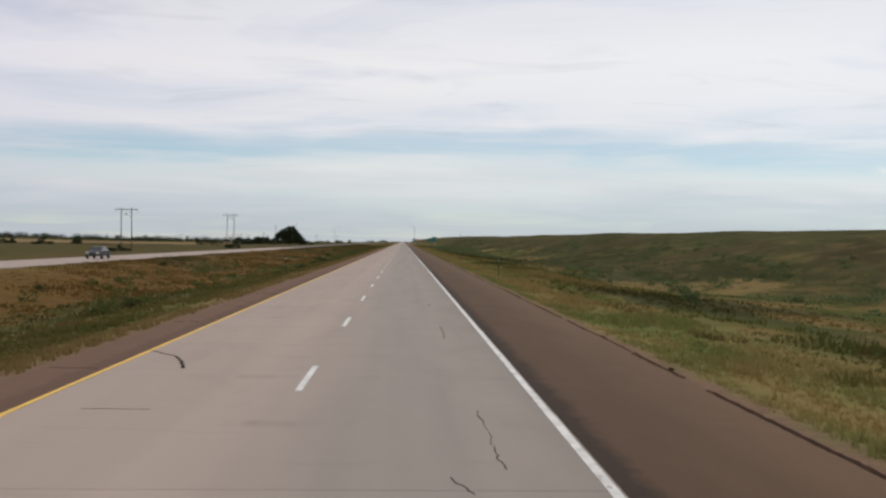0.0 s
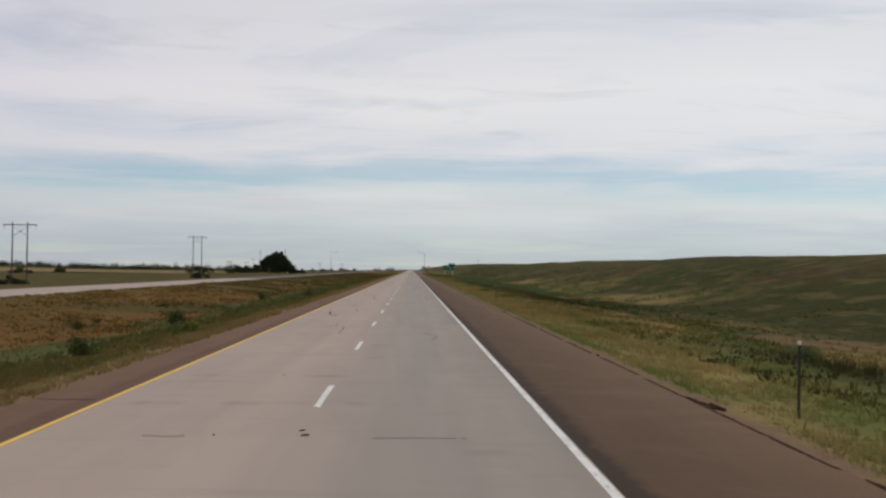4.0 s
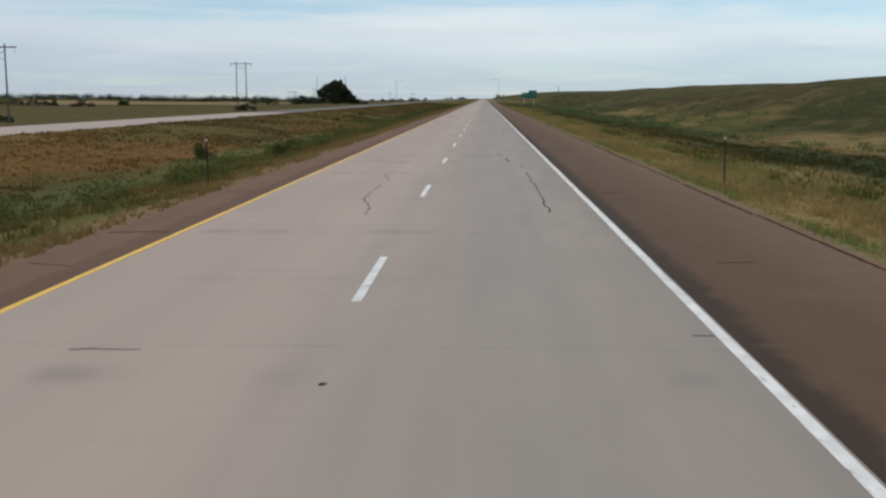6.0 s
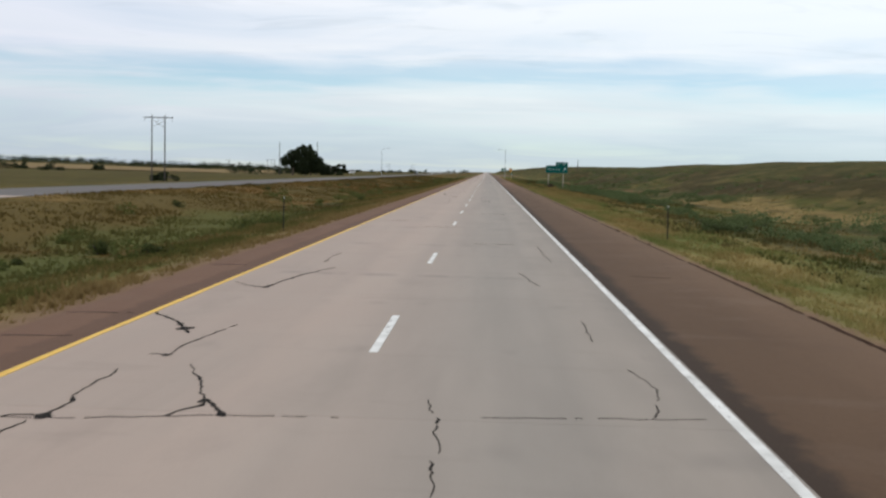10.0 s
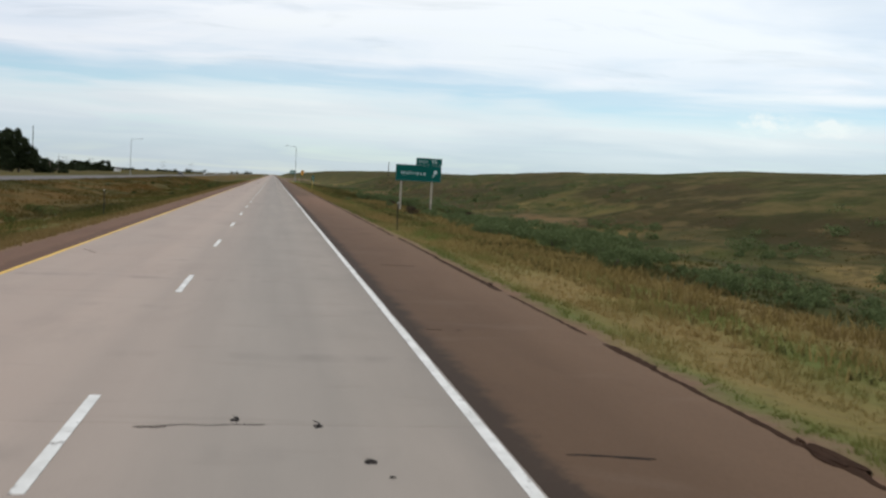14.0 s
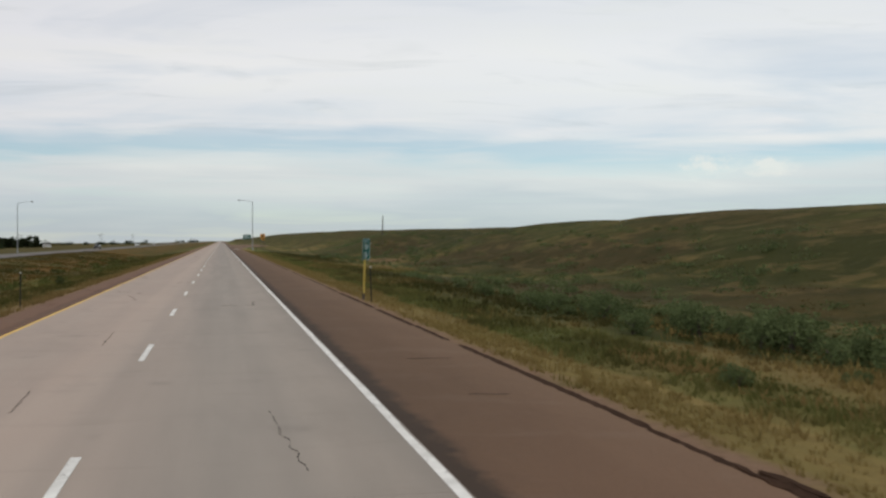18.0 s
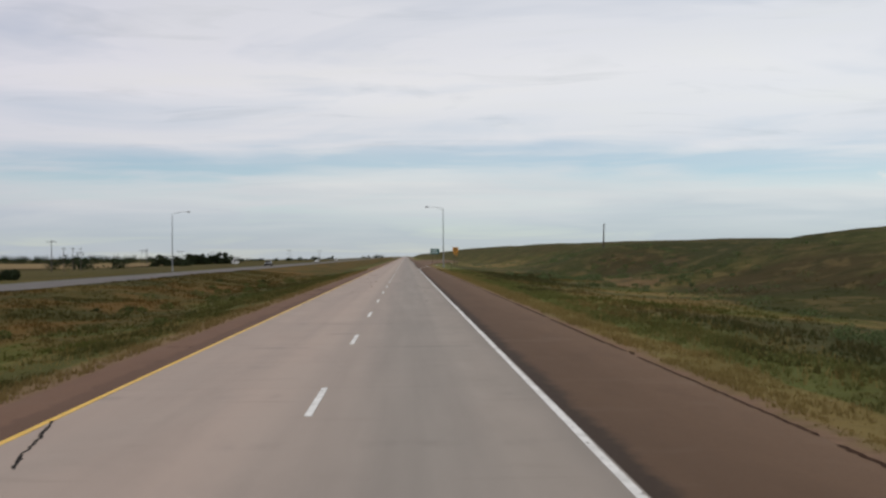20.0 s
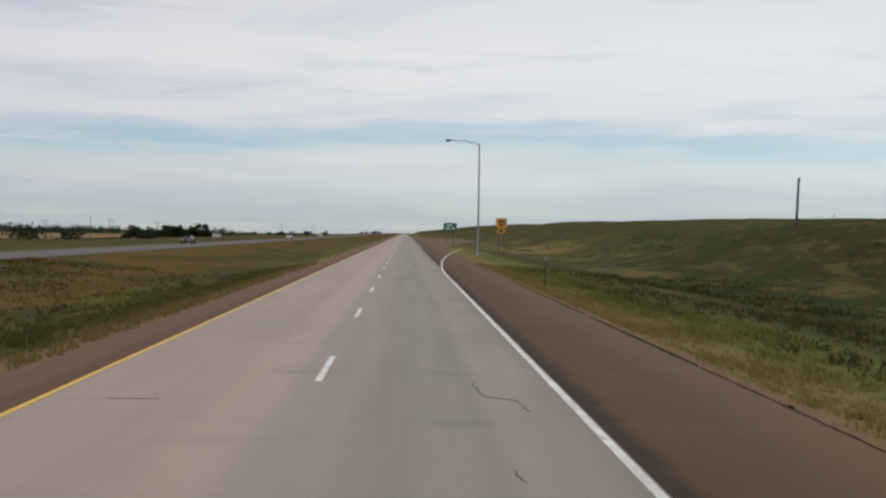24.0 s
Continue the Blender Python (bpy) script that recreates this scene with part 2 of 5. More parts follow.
def concrete_material():
    m, k, s, g = surface("weathered_concrete", 0.78, 0.0, 0.30)
    at = g.outputs["Position"]
    x = k.add("ShaderNodeSeparateXYZ", {0: at}).outputs[0]
    rnd = k.add("ShaderNodeObjectInfo").outputs["Random"]
    # warm aggregate in the passing lane, greyer and more polished in the driving lane
    lane = k.ramp(k.math("MULTIPLY_ADD", x, 0.1, 0.6), [(0.30, 0.0), (0.44, 0.35), (0.62, 1.0)], "EASE")
    base = k.mix(lane, (0.395, 0.303, 0.250), (0.303, 0.264, 0.226))
    outer = k.ramp(k.math("MULTIPLY_ADD", x, 0.1, 0.6), [(0.63, 0.0), (0.77, 0.75)], "EASE")
    base = k.mix(outer, base, (0.235, 0.203, 0.170))
    cloudy = k.noise(k.scaled(at, 1.0, 0.25, 1.0), 0.9, 4.0, 0.6)
    base = k.mix(k.ramp(cloudy, [(0.3, 0.0), (0.75, 0.4)]), base, (0.40, 0.332, 0.280))
    stain = k.noise(k.scaled(at, 0.35, 1.6, 1.0), 1.0, 3.0, 0.6, 0.6)
    base = k.mix(k.ramp(stain, [(0.60, 0.0), (0.75, 0.26)]), base, (0.21, 0.172, 0.145))
    patchy = k.noise(k.scaled(at, 0.8, 0.30, 1.0), 0.55, 5.0, 0.66, 0.5)
    base = k.mix(k.ramp(patchy, [(0.54, 0.0), (0.70, 0.24)]), base, (0.21, 0.176, 0.150))
    # rubber and oil worn into the wheel paths
    tracks = k.ramp(k.math("PINGPONG", k.math("ADD", x, 2.25), 1.83), [(0.30, 0.0), (0.62, 1.0)])
    tracks = k.math("MULTIPLY", k.math("MULTIPLY", tracks, k.ramp(k.noise(k.scaled(at, 1.5, 0.06, 1), 1.0, 3.0), [(0.3, 0.35), (0.7, 1.0)])), k.ramp(k.math("MULTIPLY", k.add("ShaderNodeSeparateXYZ", {0: at}).outputs[1], 0.001), [(0.40, 0.38), (0.60, 0.62)]))
    tracks = k.math("MULTIPLY", tracks, k.ramp(lane, [(0.2, 0.5), (0.8, 1.0)]))
    base = k.mix(tracks, base, (0.178, 0.160, 0.140))
    base = k.mix(k.math("MULTIPLY", rnd, 0.16), base, (0.27, 0.230, 0.195))
    # soft grime drawn out across the lanes beside the joints
    y = k.add("ShaderNodeSeparateXYZ", {0: at}).outputs[1]
    near = k.ramp(k.math("PINGPONG", k.math("ADD", y, 19.59), 2.261), [(0.02, 1.0), (0.42, 0.0)], "EASE")
    smear = k.ramp(k.noise(k.scaled(at, 0.75, 0.21, 1.0), 1.0, 3.0, 0.6), [(0.52, 0.0), (0.66, 0.42)])
    base = k.mix(k.math("MULTIPLY", near, smear), base, (0.165, 0.145, 0.13))
    grit = k.noise(at, 60.0, 2.0, 0.7)
    base = k.mix(k.ramp(grit, [(0.5, 0.0), (0.85, 0.35)]), base, (0.15, 0.13, 0.12))
    k.tree.links.new(base, s.inputs["Base Color"])
    bump(k, s, grit, 0.25, 0.004)
    return m


def asphalt_material(name, tint, dark, seam=None, deep=1.0):
    """Old chip-sealed asphalt; seam: a stained strip from one x to another."""
    m, k, s, g = surface(name, 0.88, 0.0, 0.12)
    at = g.outputs["Position"]
    x = k.add("ShaderNodeSeparateXYZ", {0: at}).outputs[0]
    cloudy = k.noise(k.scaled(at, 1.0, 0.15, 1.0), 1.2, 4.0, 0.6)
    base = k.mix(k.ramp(cloudy, [(0.3, 0.0), (0.75, 1.0)]), tint, tuple(c * 1.22 for c in tint))
    if seam:
        y = k.add("ShaderNodeSeparateXYZ", {0: at}).outputs[1]
        base = k.mix(k.ramp(k.math("MULTIPLY", y, 0.001), [(0.38, 0.0), (0.445, 0.45), (0.465, 0.95), (0.488, 0.95), (0.503, 0.12), (0.60, 0.08)]), base, (0.205, 0.118, 0.077))
    blot = k.noise(k.scaled(at, 1.0, 0.5, 1.0), 0.55, 4.0, 0.65, 0.4)
    base = k.mix(k.ramp(blot, [(0.55, 0.0), (0.75, 0.4)]), base, dark)
    if seam:
        edge = k.math("MULTIPLY_ADD", k.noise(k.scaled(at, 1, 0.8, 1), 1.7, 6.0, 0.78), 0.75, x)
        strip = k.ramp(k.math("DIVIDE", k.math("SUBTRACT", edge, seam[0]), seam[1] - seam[0]), [(0.0, 1.0 * deep), (0.62, 0.92 * deep), (0.95, 0.0)])
        base = k.mix(strip, base, (0.030, 0.024, 0.021))
        # pale drifts of dust swept across the shoulder
        dust = k.ramp(k.noise(k.scaled(at, 0.5, 0.9, 1.0), 0.8, 4.0, 0.6, 0.5), [(0.56, 0.0), (0.74, 0.35)])
        base = k.mix(k.math("MULTIPLY", dust, k.math("SUBTRACT", 1.0, strip)), base, (0.20, 0.142, 0.105))
        # worn strip by the white line; part of its darkness is painted lens falloff
        worn = k.math("MULTIPLY_ADD", k.noise(k.scaled(at, 1.0, 0.2, 1.0), 0.9, 3.0, 0.6), 1.4, x)
        base = k.mix(k.ramp(k.math("MULTIPLY", worn, 0.1), [(0.34, 0.34), (0.54, 0.0)]), base, tuple(c * 0.62 for c in tint))
        # soil blown in from the outer edge
        reach = k.math("MULTIPLY_ADD", k.noise(k.scaled(at, 1.0, 0.25, 1.0), 0.8, 4.0, 0.6), 1.6, x)
        base = k.mix(k.ramp(k.math("MULTIPLY", reach, 0.1), [(0.46, 0.0), (0.60, 0.45)]), base, (0.180, 0.115, 0.074))
    chips = k.noise(at, 45.0, 2.0, 0.7)
    base = k.mix(k.ramp(chips, [(0.45, 0.0), (0.8, 0.5)]), base, tuple(c * 0.55 for c in tint))
    k.tree.links.new(base, s.inputs["Base Color"])
    bump(k, s, chips, 0.45, 0.008)
    return m


DARK_GREEN, SAGE_GREEN = (0.036, 0.040, 0.013), (0.096, 0.103, 0.033)
RUST, OCHRE, HAY = (0.054, 0.039, 0.018), (0.175, 0.112, 0.058), (0.235, 0.165, 0.068)
OWN_GROWTH = []
# green hollows
for px, py, rx, ry in ((20, 218, 11, 42), (44, 272, 14, 40), (17, 58, 8, 13), (34, 112, 9, 24), (36, 192, 14, 36), (15, 535, 8, 32), (22, 718, 8, 20), (46, 740, 28, 85), (12, 137, 3, 8), (38, 452, 5, 14), (31, 620, 9, 26), (40, 555, 9, 30), (10, 452, 3, 7), (13, 449, 3, 5), (11, 508, 2.5, 6), (24, 458, 7, 10), (20.5, 491, 4, 6)):
    OWN_GROWTH.append((px, py, rx, ry, DARK_GREEN, 0.85))
# rusty slopes
for px, py, rx, ry in ((44, 345, 8, 45), (43, 410, 7, 40), (39, 440, 5, 22), (46, 500, 7, 30), (31, 537, 5, 18), (36, 475, 8, 18), (24, 560, 6, 20), (40, 600, 8, 30), (39, 717, 7, 30), (37, 645, 10, 22), (46, 230, 6, 26), (50, 95, 9, 30)):
    OWN_GROWTH.append((px, py, rx, ry, RUST, 0.75))
# bare and bleached ground
for px, py, rx, ry in ((23, 160, 6, 7), (29, 680, 5, 20), (30.5, 492, 3, 16)):
    OWN_GROWTH.append((px, py, rx, ry, OCHRE, 0.8))
# pale hay
for px, py, rx, ry in ((28, 95, 9, 12), (11, 501, 3.2, 11), (11.5, 403, 3, 11), (31, 408, 5, 26), (30, 372, 5, 24), (28, 250, 7, 30), (9.4, 505, 2, 5), (30, 900, 12, 40)):
    OWN_GROWTH.append((px, py, rx, ry, HAY, 0.75))
# olive hay of the median
for px, py, rx, ry in ((-22, 330, 9, 55), (-24, 255, 6, 30), (-20, 400, 7, 25), (-24, 690, 6, 40)):
    OWN_GROWTH.append((px, py, rx, ry, (0.104, 0.082, 0.029), 0.75))
# damp strips of the median
for px, py, rx, ry in ((-13, 245, 4.5, 80), (-15, 330, 5, 30), (-12.5, 630, 3.5, 30), (-14, 130, 4, 25)):
    OWN_GROWTH.append((px, py, rx, ry, SAGE_GREEN, 0.7))


def prairie_colour(k, at):
    """Colour of the short-grass prairie at a place: straw, green, sage and bare rust patches."""
    x = k.add("ShaderNodeSeparateXYZ", {0: at}).outputs[0]
    wide = k.noise(k.scaled(at, 1.0, 0.45, 1.0), 0.045, 4.0, 0.6, 0.3)
    mid = k.noise(k.scaled(at, 1.0, 0.5, 1.0), 0.17, 4.0, 0.62, 0.3)
    small = k.noise(at, 0.9, 3.0, 0.6)
    green, straw = (0.088, 0.094, 0.024), (0.225, 0.155, 0.060)
    sage, rust = (0.046, 0.052, 0.022), (0.118, 0.070, 0.029)
    c = k.mix(k.ramp(mid, [(0.44, 0.0), (0.60, 1.0)]), green, straw)
    c = k.mix(k.ramp(wide, [(0.42, 0.0), (0.56, 0.85)]), c, sage)
    c = k.mix(k.ramp(small, [(0.55, 0.0), (0.72, 0.55)]), c, rust)
    # the slopes of the hill are grazed short: dull olive with rusty stretches
    hill = k.ramp(k.math("MULTIPLY", x, 0.01), [(0.22, 0.0), (0.50, 0.85)])
    dull = k.mix(k.ramp(wide, [(0.42, 0.0), (0.58, 1.0)]), (0.057, 0.063, 0.020), (0.072, 0.053, 0.020))
    dull = k.mix(k.ramp(k.noise(k.scaled(at, 1.0, 0.6, 1.0), 0.13, 4.0, 0.65, 0.4), [(0.47, 0.0), (0.60, 0.65)]), dull, (0.030, 0.034, 0.012))
    dull = k.mix(k.ramp(mid, [(0.56, 0.0), (0.70, 0.4)]), dull, (0.105, 0.080, 0.034))
    dull = k.mix(k.ramp(k.noise(k.scaled(at, 1.0, 0.4, 1.0), 0.06, 3.0, 0.55), [(0.52, 0.0), (0.60, 0.7)]), dull, (0.036, 0.043, 0.013))
    c = k.mix(hill, c, dull)
    c = k.mix(k.ramp(k.math("MULTIPLY", x, -0.01), [(0.42, 0.0), (0.60, 0.6)]), c, k.mix(k.ramp(wide, [(0.40, 0.0), (0.60, 1.0)]), (0.042, 0.045, 0.016), (0.078, 0.060, 0.023)))
    # the median beyond the green strip is dry and tawny
    y = k.add("ShaderNodeSeparateXYZ", {0: at}).outputs[1]
    drift = k.math("MULTIPLY_ADD", k.math("SUBTRACT", mid, 0.5), 0.24, k.math("MULTIPLY", x, -0.01))
    dry = k.ramp(drift, [(0.125, 0.0), (0.165, 0.92), (0.27, 0.85), (0.33, 0.2)])
    tawny = k.mix(k.ramp(small, [(0.36, 0.0), (0.60, 1.0)]), (0.112, 0.064, 0.020), (0.172, 0.094, 0.030))
    tawny = k.mix(k.ramp(wide, [(0.50, 0.0), (0.62, 0.85)]), tawny, (0.070, 0.066, 0.024))
    # further along it turns browner and greener
    late = k.ramp(k.math("MULTIPLY", y, 0.001), [(0.36, 0.0), (0.52, 1.0)])
    browner = k.mix(k.ramp(mid, [(0.42, 0.0), (0.58, 1.0)]), (0.138, 0.080, 0.026), (0.060, 0.057, 0.018))
    c = k.mix(dry, c, k.mix(late, tawny, browner))
    # stretches with a growth of their own: rusty knoll, green hollows, pale hay
    for px, py, rx, ry, tint, much in OWN_GROWTH:
        dx = k.math("DIVIDE", k.math("SUBTRACT", x, float(px)), float(rx))
        dy = k.math("DIVIDE", k.math("SUBTRACT", y, float(py)), float(ry))
        away = k.math("SQRT", k.math("ADD", k.math("MULTIPLY", dx, dx), k.math("MULTIPLY", dy, dy)))
        away = k.math("MULTIPLY_ADD", k.math("SUBTRACT", mid, 0.5), 1.6, away)
        c = k.mix(k.ramp(away, [(0.70, much), (1.0, 0.0)]), c, tint)
    return c


VERGE_R = ((0.150, 0.170, 0.052), (0.312, 0.236, 0.097))
VERGE_L = ((0.092, 0.096, 0.028), (0.165, 0.118, 0.046))


def verge_colour(k, at, green, straw):
    """Mown grass that drifts from straw to green along the road; bleached where the road begins."""
    y = k.add("ShaderNodeSeparateXYZ", {0: at}).outputs[1]
    drift = k.noise(k.scaled(at, 1.0, 0.35, 1.0), 0.30, 4.0, 0.6, 0.4)
    drift = k.math("SUBTRACT", drift, k.ramp(k.math("MULTIPLY", y, 0.001), [(0.425, 0.0), (0.46, 0.09)]))
    c = k.mix(k.ramp(drift, [(0.42, 0.0), (0.64, 1.0)]), green, straw)
    rank = k.noise(k.scaled(at, 1.0, 0.5, 1.0), 0.22, 4.0, 0.6, 0.4)
    rank = k.math("MULTIPLY", k.ramp(rank, [(0.38, 1.0), (0.60, 0.45)]), k.ramp(k.math("MULTIPLY", y, 0.001), [(0.43, 0.0), (0.45, 0.9), (0.464, 0.45), (0.475, 0.3), (0.492, 0.3), (0.502, 0.9), (0.56, 0.85), (0.63, 0.35)]))
    c = k.mix(rank, c, (0.056, 0.055, 0.018))
    # a bleached fringe next to the gravel of the median side
    x = k.add("ShaderNodeSeparateXYZ", {0: at}).outputs[0]
    edge = k.math("MULTIPLY_ADD", k.noise(k.scaled(at, 1.0, 0.4, 1.0), 0.7, 3.0), 1.6, k.math("MULTIPLY", x, -1.0))
    fringe = k.ramp(k.math("MULTIPLY", edge, 0.1), [(0.60, 0.0), (0.70, 0.85), (0.88, 0.85), (0.98, 0.0)])
    c = k.mix(fringe, c, (0.235, 0.165, 0.070))
    gold = k.math("MULTIPLY_ADD", k.noise(k.scaled(at, 1.0, 0.3, 1.0), 0.6, 3.0), 1.8, x)
    late = k.ramp(k.math("MULTIPLY", y, 0.001), [(0.44, 0.0), (0.49, 1.0)])
    gold = k.math("MULTIPLY_ADD", late, 1.3, gold)
    gold = k.ramp(k.math("MULTIPLY", gold, 0.1), [(0.68, 0.0), (0.80, 1.0), (0.98, 0.9), (1.0, 0.0)])
    thin = k.ramp(k.noise(k.scaled(at, 1.0, 0.3, 1.0), 0.16, 3.0, 0.6), [(0.40, 0.0), (0.58, 0.85)])
    thin = k.math("MAXIMUM", thin, k.math("MULTIPLY", late, 0.7))
    return k.mix(k.math("MULTIPLY", gold, thin), c, (0.262, 0.180, 0.072))


def ground_material():
    m, k, s, g = surface("prairie_ground", 0.95, 0.0, 0.03)
    at = g.outputs["Position"]
    x = k.add("ShaderNodeSeparateXYZ", {0: at}).outputs[0]
    c = prairie_colour(k, at)
    # mown strips beside the pavement
    strip_r = k.ramp(k.math("MULTIPLY", x, 0.05), [(0.22, 0.0), (0.27, 0.75), (0.50, 0.75), (0.60, 0.0)])
    strip_l = k.ramp(k.math("MULTIPLY", x, -0.05), [(0.30, 0.0), (0.36, 0.85), (0.54, 0.85), (0.63, 0.0)])
    c = k.mix(strip_r, c, verge_colour(k, at, *VERGE_R))
    c = k.mix(strip_l, c, verge_colour(k, at, *VERGE_L))
    # clumps too low to tell apart further up the slope
    clump = k.noise(k.scaled(at, 1.0, 0.7, 1.0), 0.42, 5.0, 0.68, 0.5)
    slope = k.ramp(k.math("MULTIPLY", x, 0.01), [(0.12, 0.0), (0.26, 1.0)])
    c = k.mix(k.math("MULTIPLY", slope, k.ramp(clump, [(0.50, 0.0), (0.60, 0.62)])), c, (0.030, 0.034, 0.012))
    bleached = k.noise(k.scaled(at, 1.0, 0.45, 1.0), 0.30, 5.0, 0.66, 0.5)
    c = k.mix(k.math("MULTIPLY", slope, k.ramp(bleached, [(0.53, 0.0), (0.62, 0.48)])), c, (0.150, 0.108, 0.046))
    # bare reddish gravel along both pavement edges
    wob = k.math("MULTIPLY_ADD", k.noise(at, 0.8, 4.0, 0.65), 1.6, -0.8)
    gr = k.ramp(k.math("MULTIPLY", k.math("ADD", x, wob), 0.1), [(0.545, 1.0), (0.615, 0.0)])
    gl = k.ramp(k.math("MULTIPLY", k.math("ADD", x, wob), -0.1), [(0.70, 1.0), (0.86, 0.0)])
    gravel = k.mix(k.noise(at, 9.0, 4.0, 0.7), (0.140, 0.088, 0.060), (0.265, 0.172, 0.115))
    c = k.mix(k.math("MULTIPLY", gr, gl), c, gravel)
    grain = k.noise(at, 3.0, 6.0, 0.7)
    c = k.mix(k.ramp(grain, [(0.46, 0.0), (0.74, 0.34)]), c, (0.040, 0.034, 0.015))
    k.tree.links.new(c, s.inputs["Base Color"])
    bump(k, s, grain, 0.8, 0.12)
    return m


def let_light_through(k, shader, colour, much):
    """Thin leaves pass part of the light on to their far side."""
    thin = k.add("ShaderNodeBsdfTranslucent", {0: colour})
    both = k.add("ShaderNodeMixShader", {0: much, 1: shader.outputs[0], 2: thin.outputs[0]})
    out = [node for node in k.tree.nodes if node.bl_idname == "ShaderNodeOutputMaterial"][0]
    k.tree.links.new(both.outputs[0], out.inputs[0])


def plant_material(name, tint=None, vary=0.45):
    """Leaves or blades: coloured by the place, or by a tint, and varied blade by blade."""
    m, k, s, g = surface(name, 0.9, 0.0, 0.05)
    at = g.outputs["Position"]
    rnd = g.outputs["Random Per Island"]
    if tint is None:
        c = prairie_colour(k, at)
        c = k.mix(k.ramp(rnd, [(0.0, 0.0), (1.0, 0.12)]), c, (0.24, 0.18, 0.07))
    else:
        own = k.noise(at, 0.7, 3.0, 0.6)
        c = k.mix(k.ramp(own, [(0.3, 0.0), (0.7, 1.0)]), tuple(t * 0.7 for t in tint), tuple(t * 1.25 for t in tint))
        c = k.mix(k.math("MULTIPLY", rnd, vary), c, tuple(t * 1.7 for t in tint))
    k.tree.links.new(c, s.inputs["Base Color"])
    let_light_through(k, s, c, 0.65 if tint is None or tint[0] > 0.2 else 0.3)
    return m


def verge_material(name, green, straw):
    """Roadside grass of the mown strips."""
    m, k, s, g = surface(name, 0.9, 0.0, 0.04)
    c = verge_colour(k, g.outputs["Position"], green, straw)
    c = k.mix(k.math("MULTIPLY", g.outputs["Random Per Island"], 0.14), c, tuple(v * 1.35 for v in straw))
    k.tree.links.new(c, s.inputs["Base Color"])
    let_light_through(k, s, c, 0.65)
    return m


def worn_paint():
    """White line paint, chipped down to the road in spots."""
    m, k, s, g = surface("white_road_paint", 0.7, 0.0, 0.25)
    at = g.outputs["Position"]
    c = k.mix(k.ramp(k.noise(at, 2.5, 4.0, 0.6), [(0.35, 0.0), (0.65, 1.0)]), (0.56, 0.55, 0.52), (0.76, 0.75, 0.72))
    chips = k.noise(k.scaled(at, 1.0, 0.55, 1.0), 5.5, 5.0, 0.72)
    c = k.mix(k.ramp(chips, [(0.585, 0.0), (0.65, 0.85)]), c, (0.20, 0.18, 0.165))
    k.tree.links.new(c, s.inputs["Base Color"])
    return m


M_CONCRETE = concrete_material()
M_JOINT = paint("joint_filler", (0.17, 0.15, 0.13), 0.9, 0, 0.3, 3, 0.05)
M_TAR = paint("crack_sealant", (0.022, 0.019, 0.017), 0.95, 0, 0.3, 5, 0.05)
M_SHOULDER = asphalt_material("shoulder_asphalt", (0.112, 0.069, 0.042), (0.080, 0.048, 0.032), (2.40, 3.08))
M_SHOULDER_L = asphalt_material("median_shoulder_asphalt", (0.172, 0.100, 0.067), (0.080, 0.048, 0.034), (-5.0, -5.28), 0.35)
M_ROAD_FAR = asphalt_material("grey_asphalt", (0.130, 0.120, 0.113), (0.088, 0.082, 0.078))
M_WHITE = worn_paint()
M_YELLOW = paint("yellow_road_paint", (0.74, 0.45, 0.05), 0.6, 0, 0.2, 3)
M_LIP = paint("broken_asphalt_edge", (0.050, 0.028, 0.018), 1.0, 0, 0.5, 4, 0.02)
M_GROUND = ground_material()
M_GRASS = plant_material("prairie_grass")
M_VERGE = verge_material("verge_grass", *VERGE_R)
M_MEDIAN = verge_material("median_weeds", *VERGE_L)
M_STRAW = plant_material("dry_seed_grass", (0.185, 0.137, 0.052))
M_SAGE = plant_material("sagebrush_leaves", (0.088, 0.112, 0.048), 0.5)
M_WEED = plant_material("green_weeds", (0.078, 0.088, 0.028), 0.5)
M_BUSH = plant_material("dark_green_bush", (0.052, 0.062, 0.022), 0.5)
M_DEAD = plant_material("dead_twigs", (0.056, 0.043, 0.030), 0.4)
M_DARKLEAF = plant_material("dark_tree_leaves", (0.026, 0.034, 0.017), 0.6)
M_BARK = paint("grey_bark", (0.10, 0.08, 0.06), 0.9, 0, 0.4, 4)
M_SIGN = paint("green_sign_sheeting", (0.001, 0.078, 0.068), 0.6, 0, 0.22, 1.5, 0.12)
M_LETTER = paint("silver_lettering", (0.46, 0.55, 0.55), 0.45, 0, 0.12, 4)
M_TIMBER = paint("weathered_timber", (0.40, 0.36, 0.30), 0.9, 0, 0.4, 5)
M_STEEL = paint("galvanised_steel", (0.30, 0.31, 0.33), 0.5, 0.6, 0.25, 3)
M_POST = paint("dark_delineator", (0.018, 0.018, 0.013), 0.9, 0, 0.3, 6)
M_POSTTOP = paint("pale_reflector", (0.55, 0.56, 0.50), 0.4, 0, 0.15, 9)
M_YPOST = paint("yellow_marker_post", (0.58, 0.44, 0.09), 0.6, 0, 0.25, 5)
M_AMBER = paint("amber_sign_sheeting", (0.62, 0.27, 0.015), 0.45, 0, 0.2, 2)
M_BLACK = paint("black_lettering", (0.03, 0.025, 0.02), 0.6, 0, 0.2, 5)
M_POLE = paint("creosoted_pole", (0.075, 0.062, 0.055), 0.9, 0, 0.35, 2)
M_HOUSE = paint("white_siding", (0.72, 0.73, 0.74), 0.7, 0, 0.1, 1)
M_ROOF = paint("grey_shingles", (0.20, 0.19, 0.19), 0.9, 0, 0.3, 1)
M_CARGREY = paint("grey_car_paint", (0.045, 0.045, 0.052), 0.3, 0.4, 0.1, 1)
